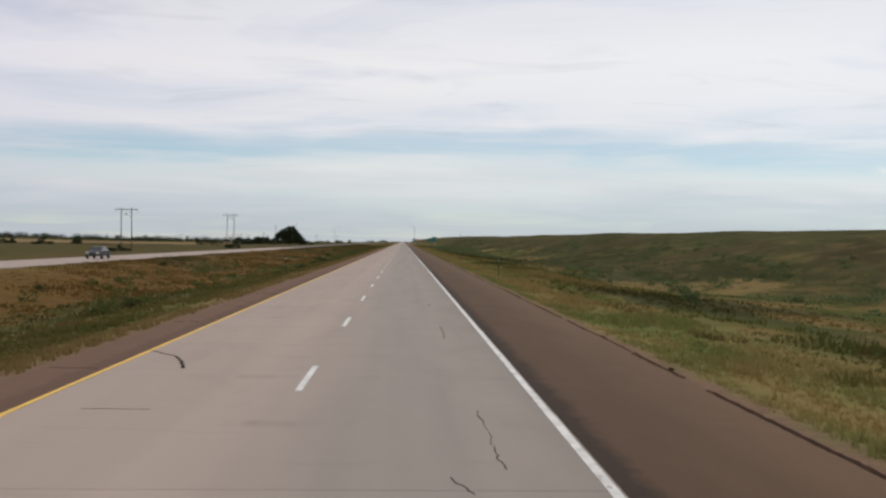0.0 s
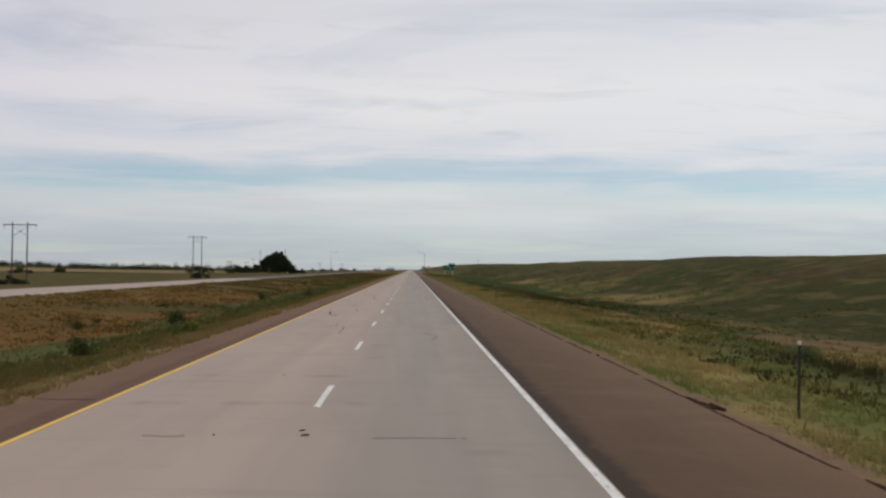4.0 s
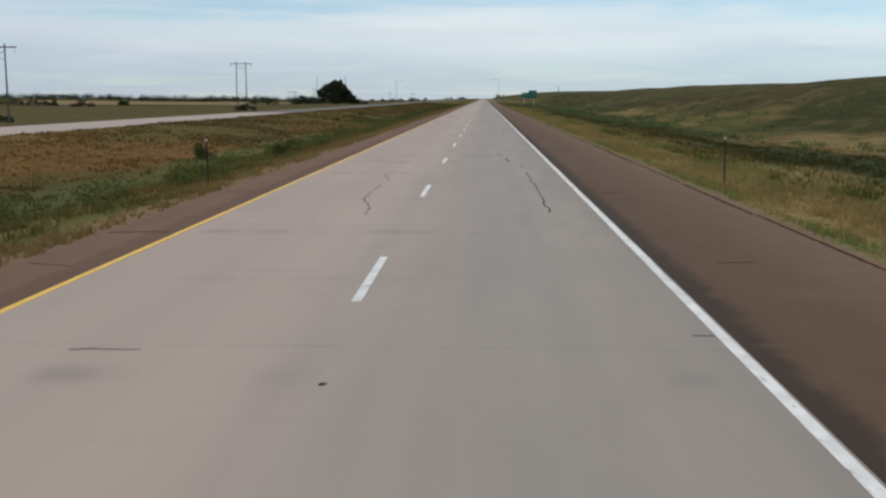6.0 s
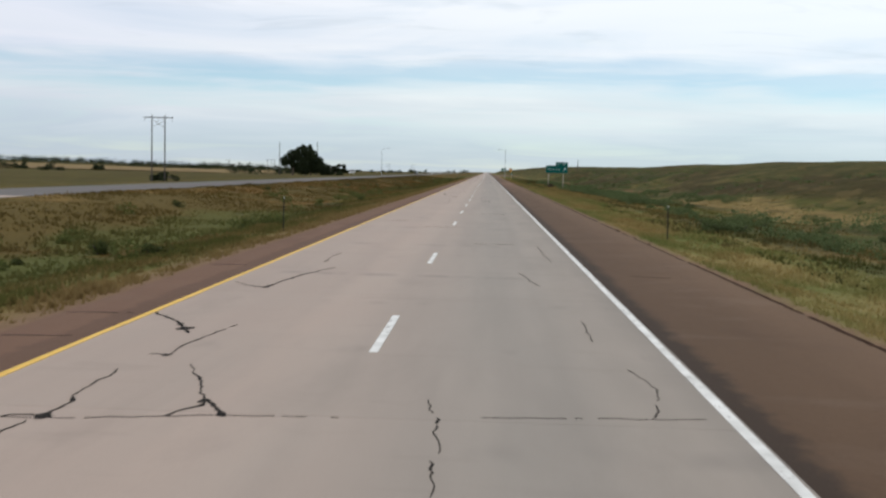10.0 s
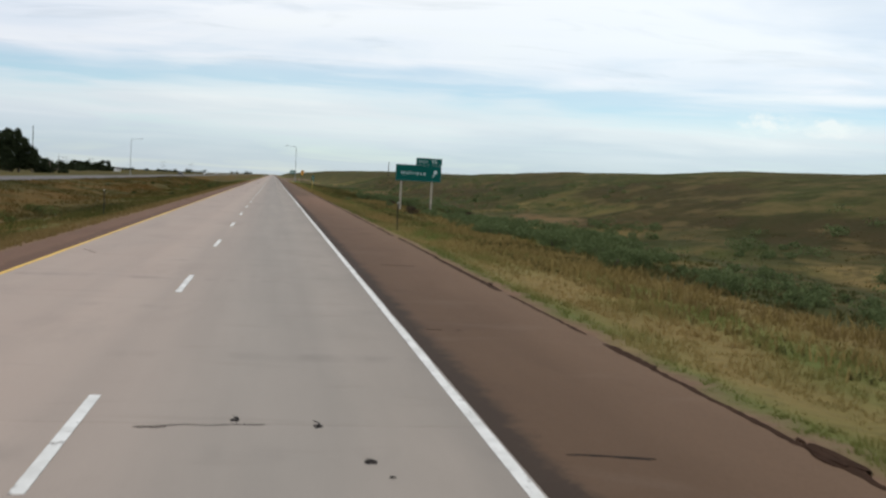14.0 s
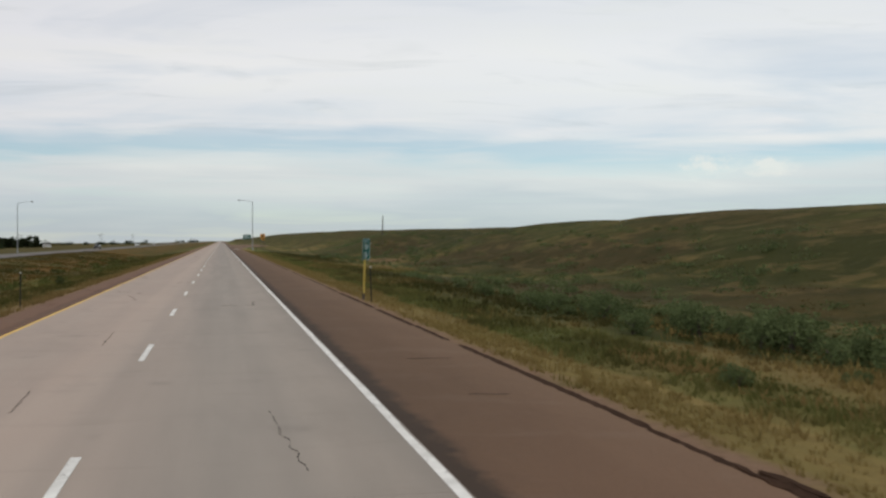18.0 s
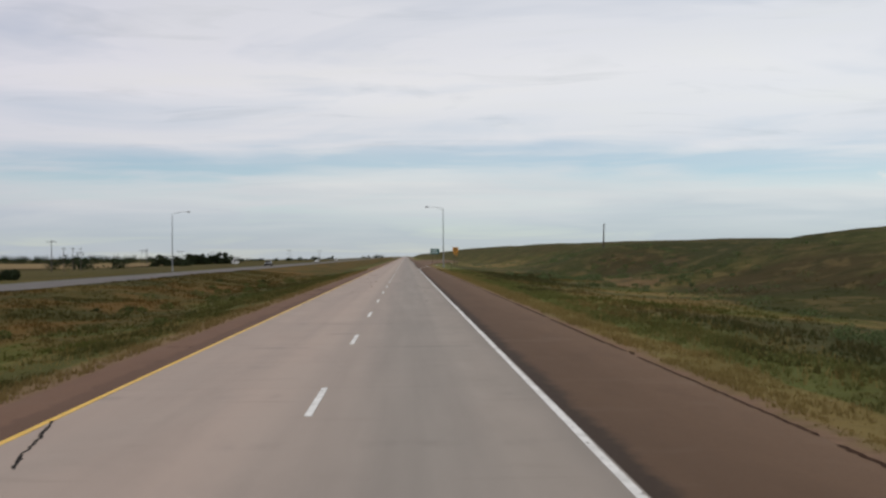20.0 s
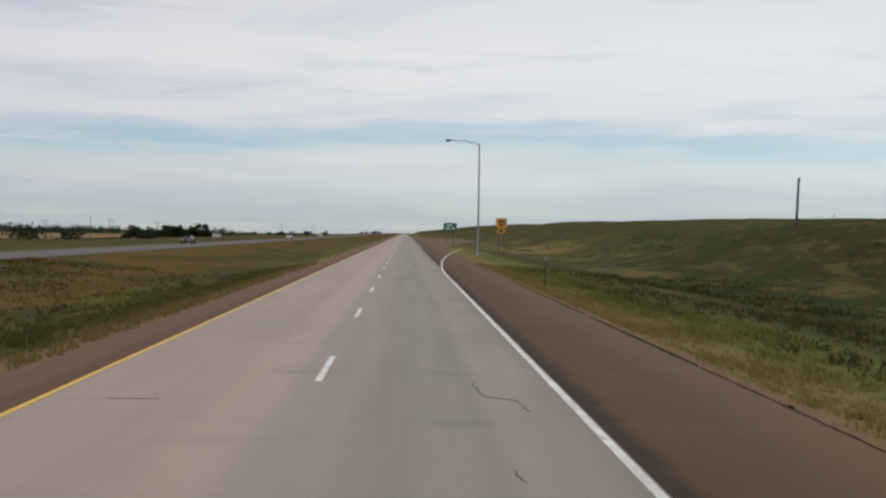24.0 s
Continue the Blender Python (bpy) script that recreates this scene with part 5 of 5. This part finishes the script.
for i in range(42):
    plant_bush(-rng.uniform(10.5, 26), rng.uniform(15, 720), rng.uniform(0.4, 1.1), rng.uniform(0.5, 0.9))
for x, y, s in ((-10.8, 142.0, 1.0), (-11.5, 135.0, 0.8), (-11.4, 223.0, 1.1), (-10.6, 216.0, 0.9), (-16.2, 221.0, 1.3), (-10.5, 561.0, 1.0), (-13.5, 168.0, 1.4), (15.8, 529.5, 1.4), (17.4, 507.0, 1.2), (16.8, 58.7, 1.1), (14.2, 517.0, 1.6), (15.2, 513.5, 1.75), (16.0, 510.0, 1.6), (13.2, 522.5, 1.3), (12.6, 527.0, 1.15), (9.3, 505.2, 0.6), (13.4, 540.0, 1.0), (11.8, 516.0, 1.0), (20.4, 490.5, 1.3), (21.4, 491.5, 1.2), (19.3, 491.0, 1.0)):
    plant_bush(x, y, s)


def dead_bush(x, y, size):
    s = thing("dead_bush", (x, y, float(ground_z(x, y)) - 0.05))
    for name, me in (("foliage", bush_mesh(91, 0.8, 0.62, 1100, 0.04, M_DEAD)), ("stems", stems_mesh(92, 0.8, 0.6))):
        o = new(name, me)
        o.parent = s
    s.scale = (size, size, size)
    return tagged(s, "dark brown dead bush in the dry grass", "shrub")


dead_bush(11.6, 464.2, 1.3)
dead_bush(13.7, 497.3, 1.2)
dead_bush(20.7, 486.5, 1.1)


def tufts(name, spots, height, blades, wide, reach, material, label, seed):
    """Grass tufts of bent, tapering blades as one sheet of stuff."""
    r = np.random.RandomState(seed)
    spots = np.repeat(np.asarray(spots, float), blades, 0)
    k = len(spots)
    hgt = np.repeat(np.asarray(height, float), blades) * r.uniform(0.6, 1.15, k)
    az = r.uniform(0, 2 * np.pi, k)
    out = np.stack([np.cos(az), np.sin(az)], 1)
    base = spots + out * (reach * r.uniform(0, 0.5, k))[:, None]
    lean = r.uniform(0.2, 0.9, k) * hgt
    z = ground_z(base[:, 0], base[:, 1]) - 0.02
    side = np.stack([-out[:, 1], out[:, 0]], 1)
    w = (wide * r.uniform(0.6, 1.3, k))[:, None]

    def at(p, zz):
        return np.concatenate([p, zz[:, None]], 1)

    mid = base + out * (lean * 0.35)[:, None]
    tip = base + out * lean[:, None]
    verts = np.stack([at(base - side * w, z), at(base + side * w, z), at(mid - side * w * 0.8, z + hgt * 0.55), at(mid + side * w * 0.8, z + hgt * 0.55), at(tip, z + hgt)], 1).reshape(-1, 3)
    i = np.arange(k)[:, None] * 5
    tris = np.concatenate([i + np.array([[0, 1, 3]]), i + np.array([[0, 3, 2]]), i + np.array([[2, 3, 4]])])
    return tagged(new(name, from_arrays(name, verts, tris, material)), label, "grass", kind="stuff")


rs = np.random.RandomState(21)


def patch(count, x0, x1, y0, y1, cell, seed, cut, lean_to=0.0):
    """Random spots in a strip, kept where a noise field is high; lean_to crowds them to one side."""
    u = rs.uniform(0, 1, count)
    if lean_to:
        u = u ** lean_to
    p = np.stack([x0 + (x1 - x0) * u, rs.uniform(y0, y1, count)], 1)
    keep = lattice_noise(p[:, 0], p[:, 1] * 0.6, cell, seed) + rs.uniform(-0.5, 0.5, count) > cut
    return p[keep]


p = patch(64000, 5.70, 10.5, -2, 735, 2.3, 31, -0.55, 1.15)
hump = 1.0 + 0.75 * lattice_noise(p[:, 0], p[:, 1] * 0.7, 1.3, 91)
tufts("verge_grass_right", p, hump * (rs.uniform(0.05, 0.11, len(p)) + 0.03 * np.clip(p[:, 0] - 5.4, 0, 3)), 5, 0.018, 0.34, M_VERGE, "short green and yellowing verge grass beside the shoulder", 1)
p = patch(16000, 6.2, 12.0, -2, 735, 4.3, 33, 0.1, 1.0)
tufts("dry_verge_grass_right", p, rs.uniform(0.12, 0.30, len(p)), 4, 0.009, 0.22, M_STRAW, "dry seeding verge grass beside the shoulder", 2)
p = patch(60000, 9.0, 40.0, -2, 735, 5.0, 35, -0.4, 1.3)
hump = 1.0 + 0.8 * lattice_noise(p[:, 0], p[:, 1] * 0.7, 2.6, 93)
tufts("prairie_grass_right", p, np.clip((32 - p[:, 0]) / 14, 0.35, 1.0) * hump * rs.uniform(0.08, 0.24, len(p)), 4, 0.045, 0.75, M_GRASS, "mixed dry and green prairie grass in the swale", 3)
p = patch(44000, -7.15, -12.0, -2, 735, 3.0, 41, -0.3, 1.0)
hump = 1.0 + 0.8 * lattice_noise(p[:, 0], p[:, 1] * 0.7, 1.6, 92)
tufts("verge_grass_left", p, hump * rs.uniform(0.08, 0.22, len(p)), 5, 0.028, 0.42, M_MEDIAN, "patchy green and tawny weeds along the median edge", 4)
p = patch(14000, -7.0, -11.5, -2, 735, 2.6, 43, 0.1)
tufts("dry_verge_grass_left", p, rs.uniform(0.08, 0.24, len(p)), 4, 0.010, 0.22, M_STRAW, "dry straw-coloured grass along the median edge", 5)
p = patch(56000, -10.5, -30.6, -2, 735, 4.0, 45, -0.5)
hump = 1.0 + 0.8 * lattice_noise(p[:, 0], p[:, 1] * 0.7, 2.6, 94)
tufts("median_grass", p, hump * rs.uniform(0.07, 0.20, len(p)), 4, 0.05, 0.8, M_GRASS, "tawny dry grass in the median", 6)

heaps = [np.stack([rs.normal(x, sx, n_), rs.normal(y, sy, n_)], 1) for x, sx, y, sy, n_ in ((13.0, 1.6, 471.8, 1.3, 900), (10.5, 1.1, 424, 8, 3200), (12.4, 0.9, 447, 6, 600), (12.4, 0.8, 497, 5, 1800), (11.4, 0.8, 486, 4, 1600), (13.4, 1.6, 480.6, 1.0, 900), (16.5, 1.2, 519, 4, 900), (12.5, 0.8, 484, 4, 1200), (11.5, 1.2, 388, 9, 2200), (9.6, 0.7, 176, 8, 1500), (12.8, 1.3, 88, 8, 2600))]
p = np.concatenate(heaps)
p = p[p[:, 0] > 7.0]
hump = 1.0 + 0.9 * lattice_noise(p[:, 0], p[:, 1] * 0.7, 1.4, 95)
tufts("golden_grass", p, hump * rs.uniform(0.12, 0.30, len(p)), 5, 0.016, 0.34, M_STRAW, "heaps of golden dry grass in the swale", 7)

# low scrub far up the slope and across the median, too many to count
pts, r = [], np.random.RandomState(5)
for k in range(1000):
    x, y = r.uniform(22, 50), r.uniform(20, 900)
    if lattice_noise(np.array(x), np.array(y), 16.0, 51) < -0.05:
        continue
    s = r.uniform(0.5, 1.3)
    g = float(ground_z(x, y))
    d = r.normal(size=(70, 3)) * np.array([0.5, 0.5, 0.2]) * s
    pts.append(np.array([x, y, g + 0.2 * s]) + d)
v, t = leaf_quads(np.concatenate(pts), 0.115, 9)
tagged(new("hillside_scrub", from_arrays("hillside_scrub", v, t, M_SAGE)), "scattered low grey-green scrub on the hillside", "scrub", kind="stuff")


def tree(name, x, y, lobes, trunks, leaves, leaf, seed, label):
    g = float(ground_z(x, y))
    s = thing(name, (x, y, g))
    bm = bmesh.new()
    r = random.Random(seed)
    for tx, ty, top in trunks:
        tube([(tx, ty, -0.5), (tx + r.uniform(-0.2, 0.2), ty, top * 0.35), (tx + r.uniform(-0.5, 0.5), ty + 0.3, top * 0.75)], [0.45, 0.33, 0.18], 8, bm)
    part("trunk", bm, M_BARK, s)
    bm = bmesh.new()
    for i in range(14):
        tx, ty, top = r.choice(trunks)
        lx, ly, lz = r.choice(lobes)[:3]
        tube([(tx, ty, top * 0.35), ((tx + lx) / 2, (ty + ly) / 2, (top * 0.5 + lz) / 2), (lx, ly, lz)], [0.16, 0.10, 0.03], 6, bm)
    part("limbs", bm, M_BARK, s)
    v, t = leaf_quads(lobed_cloud(lobes, leaves, seed, 0.35), leaf, seed + 1)
    o = new("crown", from_arrays("crown", v, t, M_DARKLEAF))
    o.parent = s
    return tagged(s, label, "tree")


def crown_lobes(seed, count, wide, deep, low, high):
    """Lobes heaped into an uneven dome."""
    r = random.Random(seed)
    out = []
    for i in range(count):
        u = r.uniform(-1, 1)
        roof = low + (high - low) * (1 - abs(u) ** 2.2) * r.uniform(0.72, 1.0)
        s = r.uniform(0.10, 0.2) * wide
        out.append((u * wide / 2 * 0.9, r.uniform(-0.5, 0.5) * deep, r.uniform(low, max(low + 0.3, roof - s * 0.6)), s, s, s * r.uniform(0.6, 0.85)))
    return out


big = [(-6.5, 0, 6.6, 2.6, 2.6, 2.2), (-8.0, 1, 5.2, 1.9, 2.0, 1.6), (-4.2, -1, 8.6, 2.6, 2.8, 2.1), (-1.4, 1, 9.6, 2.9, 3.0, 2.3), (1.6, 0, 10.2, 2.4, 2.6, 2.0), (3.6, -1, 8.2, 2.7, 2.6, 2.4), (5.6, 1, 6.0, 2.6, 2.4, 2.2), (-2.6, 0, 5.6, 3.4, 3.0, 2.8), (1.5, 0, 5.4, 3.8, 3.2, 3.4), (4.4, 1, 3.4, 3.2, 3.0, 2.6), (0.2, -1, 2.6, 3.6, 3.0, 2.2), (7.2, 0, 3.6, 2.4, 2.4, 2.2), (2.6, 0, 12.0, 1.0, 1.0, 0.9), (-0.4, 1, 11.9, 1.3, 1.2, 0.9), (-9.0, 0, 6.4, 1.1, 1.2, 1.0)]
tree("cottonwood_tree", -76.5, 700.0, big, [(-4.5, 0, 7), (0.5, 1, 9.5), (3.0, 0, 8.0)], 15000, 0.40, 5, "broad dark green cottonwood beyond the opposite carriageway")
tree("cottonwood_tree", -66.0, 706.0, crown_lobes(8, 16, 9, 7, 0.8, 7.4), [(0, 0, 5)], 3800, 0.38, 9, "lower dark green tree beside the broad cottonwood")
tree("roadside_shrub", -92.5, 566.0, crown_lobes(12, 10, 7.5, 5, 0.6, 3.6), [(0, 0, 2.5)], 1500, 0.3, 13, "dark shrub at the foot of a pylon")
tree("roadside_shrub", -101.0, 372.0, crown_lobes(14, 10, 7.0, 5, 0.6, 3.2), [(0, 0, 2.2)], 1400, 0.3, 15, "dark shrub at the foot of a pylon")
for i, (x, w, h) in enumerate(((-258, 24, 14), (-244, 24, 13), (-230, 22, 15), (-216, 20, 13), (-203, 18, 16), (-192, 16, 14))):
    tree("farm_tree", x, 1650 + 8 * (i % 3), crown_lobes(20 + i, 20, w, 12, 0.8, h), [(0, 0, h * 0.7)], 3000, 1.0, 30 + i, "dark shelterbelt tree beside a white farmhouse")

for i, (x, y, w, h) in enumerate(((-640, 1510, 30, 11), (-612, 1500, 30, 12), (-583, 1505, 30, 12), (-558, 1495, 20, 9), (-476, 1388, 25, 12), (-466, 1500, 20, 8), (-782, 2500, 48, 12), (-733, 2510, 54, 13), (-680, 2500, 46, 17), (-648, 2510, 40, 15), (-618, 2500, 40, 12))):
    tree("field_tree", x, y, crown_lobes(50 + i, 14, w, 14, 0.8, h), [(0, 0, h * 0.6)], 900, 1.0, 70 + i, "broad dark tree in a line across the distant field")

# thickets too dense to count: sage behind the nearer bushes, weeds in the median
def thicket(name, stretches, material, label, seed):
    pts, r = [], np.random.RandomState(seed)
    for x0, x1, y0, y1, count in stretches:
        for k in range(count):
            x, y = r.uniform(x0, x1), r.uniform(y0, y1)
            if lattice_noise(np.array(x), np.array(y * 0.6), 5.5, 71) < -0.1:
                continue
            s = r.uniform(0.45, 1.0)
            d = r.normal(size=(190, 3))
            d /= np.linalg.norm(d, axis=1)[:, None]
            d *= r.uniform(0.55, 1.1, 190)[:, None] * np.array([0.75, 0.75, 0.42]) * s
            d[:, 2] = np.abs(d[:, 2] + 0.3 * s)
            pts.append(np.array([x, y, float(ground_z(x, y))]) + d)
    v, t = leaf_quads(np.concatenate(pts), 0.075, seed + 2)
    return tagged(new(name, from_arrays(name, v, t, material)), label, "scrub", kind="stuff")


thicket("sage_thicket", ((15.5, 34, 400, 480, 300), (13.5, 26, 444, 478, 190), (16, 33, 512, 585, 90), (17, 40, 655, 735, 170), (18, 42, 95, 150, 90), (16, 23, 255, 335, 110), (14, 30, 300, 372, 90)), M_SAGE, "dense low grey-green sage thicket in the swale", 15)
thicket("weed_thicket", ((-13, -24, 300, 460, 80), (-9.5, -13, 120, 330, 60), (-10, -22, 20, 140, 50), (-10, -20, 560, 720, 60)), M_WEED, "patches of olive-green weeds in the median", 16)

# woods along the river, far off
pts, r = [], np.random.RandomState(77)
for k in range(1350):
    y = r.uniform(1250, 3300)
    x = -r.uniform(0.02, 0.62) * (y - 150)
    if x < -260 and y < 2450:
        continue
    if lattice_noise(np.array(x * 0.5), np.array(y), 210.0, 61) < (-0.5 if x < -0.12 * y else 0.0):
        continue
    g, h, w = float(ground_z(x, y)), r.uniform(7, 14), r.uniform(12, 30)
    d = r.normal(size=(110, 3))
    d /= np.linalg.norm(d, axis=1)[:, None]
    if x > -0.13 * y:
        h, w = h * 0.5, w * 0.7
    if x < -260:
        h *= 1.35
    pts.append(np.array([x, y, g + h * 0.42]) + d * np.array([w * 0.5, w * 0.5, h * 0.55]) * r.uniform(0.25, 1.05, 110)[:, None])
v, t = leaf_quads(np.concatenate(pts), 1.25, 79)
tagged(new("river_woods", from_arrays("river_woods", v, t, M_DARKLEAF)), "dark line of distant trees along the horizon", "woods", kind="stuff")

# a stubble field beyond the other carriageway
fx, fy = np.meshgrid(np.linspace(-960, -272, 41), np.linspace(1490, 2400, 51))
fz = ground_z(fx, fy) + 0.95
idx = np.arange(fx.size).reshape(fx.shape)
a, b, c, d = idx[:-1, :-1].ravel(), idx[:-1, 1:].ravel(), idx[1:, 1:].ravel(), idx[1:, :-1].ravel()
tagged(new("stubble_field", from_arrays("stubble_field", np.stack([fx.ravel(), fy.ravel(), fz.ravel()], 1), np.concatenate([np.stack([a, b, c], 1), np.stack([a, c, d], 1)]), M_FIELD)), "pale golden stubble field in the distance", "field", kind="structure")


def farmhouse(x, y, w, d, h):
    g = float(ground_z(x, y))
    s = thing("farmhouse", (x, y, g), 20)
    part("wall", block(-w / 2, w / 2, -d / 2, d / 2, -0.3, h), M_HOUSE, s)
    bm = bmesh.new()
    ends = [[bm.verts.new((px, sy * (d / 2 + 0.4), pz)) for px, pz in ((-w / 2 - 0.4, h), (w / 2 + 0.4, h), (0, h + w * 0.33))] for sy in (-1, 1)]
    bm.faces.new(ends[0])
    bm.faces.new(ends[1][::-1])
    for i in range(3):
        q = (i + 1) % 3
        bm.faces.new((ends[0][i], ends[1][i], ends[1][q], ends[0][q]))
    bmesh.ops.recalc_face_normals(bm, faces=bm.faces)
    part("roof", bm, M_ROOF, s)
    for px in (-w * 0.25, w * 0.25):
        part("window", block(px - 0.5, px + 0.5, -d / 2 - 0.04, -d / 2 + 0.02, 1.0, 2.3), M_GLASS, s)
    return tagged(s, "small white farmhouse with grey gable roof", "house")


farmhouse(-181, 1652, 6.5, 9, 2.8)

# ---------------------------------------------------------------- cars on the other carriageway


def car(x, y, paint_of, turn, label, kind_name="saloon_car"):
    s = thing(kind_name, (x, y, -0.28), turn)
    bm = bmesh.new()
    side = [(-2.25, 0.35), (-2.3, 0.7), (-2.15, 0.86), (-1.2, 0.95), (1.5, 0.98), (2.2, 0.92), (2.3, 0.6), (2.25, 0.35)]
    rings = [[bm.verts.new((sx * w, yy, z)) for yy, z in side] for sx, w in ((-1, 0.9), (1, 0.9))]
    bm.faces.new(rings[0])
    bm.faces.new(rings[1][::-1])
    for i in range(len(side)):
        q = (i + 1) % len(side)
        bm.faces.new((rings[0][i], rings[1][i], rings[1][q], rings[0][q]))
    bmesh.ops.recalc_face_normals(bm, faces=bm.faces)
    bmesh.ops.bevel(bm, geom=bm.edges[:], offset=0.06, segments=2, affect="EDGES")
    part("body", bm, paint_of, s)
    bm = bmesh.new()
    low = [(-0.82, -1.25, 0.93), (0.82, -1.25, 0.93), (0.82, 1.75, 0.95), (-0.82, 1.75, 0.95)]
    top = [(-0.66, -0.5, 1.42), (0.66, -0.5, 1.42), (0.66, 1.0, 1.44), (-0.66, 1.0, 1.44)]
    lv, tv = [bm.verts.new(p) for p in low], [bm.verts.new(p) for p in top]
    bm.faces.new(tv)
    for i in range(4):
        q = (i + 1) % 4
        bm.faces.new((lv[i], lv[q], tv[q], tv[i]))
    bmesh.ops.recalc_face_normals(bm, faces=bm.faces)
    part("windows", bm, M_GLASS, s, "dark tinted glass")
    part("roof_panel", block(-0.66, 0.66, -0.5, 1.0, 1.41, 1.47, 0.02), paint_of, s)
    for wx in (-0.86, 0.86):
        for wy in (-1.4, 1.4):
            w = part("wheel", tube([(wx - 0.11, wy, 0.33), (wx + 0.11, wy, 0.33)], [0.33, 0.33], 16), M_TYRE, s)
            part("hubcap", tube([(wx - 0.12, wy, 0.33), (wx + 0.12, wy, 0.33)], [0.18, 0.18], 12), M_STEEL, w)
    for hx in (-0.62, 0.62):
        part("headlight", block(hx - 0.18, hx + 0.18, -2.33, -2.2, 0.62, 0.78, 0.02), M_POSTTOP, s, "clear headlight")
    return tagged(s, label, "car", "cars on the opposite carriageway")


car(-37.0, 126.5, M_CARGREY, 0, "dark grey saloon car on the opposite carriageway")
car(-39.0, 838.0, M_CARGREY, 0, "grey saloon car coming along the dark carriageway")
car(-39.5, 1005.0, M_CARWHITE, 0, "pale saloon car coming along the dark carriageway")
car(-39.5, 1135.0, M_CARWHITE, 0, "white saloon car far along the dark carriageway")

# ---------------------------------------------------------------- slabs of the carriageway
SLAB = 4.522
for lane in (0, 1):
    x0 = X_YELLOW - 0.06 if lane == 0 else X_DASH
    x1 = X_DASH if lane == 0 else X_WHITE + 0.085
    bm = block(x0, x1, 0.0025, SLAB - 0.0025, -0.02, 0.0)
    slab_mesh = bpy.data.meshes.new("concrete_slab")
    bm.to_mesh(slab_mesh)
    bm.free()
    slab_mesh.materials.append(M_CONCRETE)
    for k in range(150):
        ob = new("concrete_slab", slab_mesh)
        ob.parent = road
        ob.location = (0, 203.0 + SLAB * (k - 43), -0.0008 * ((k * 7) % 4))
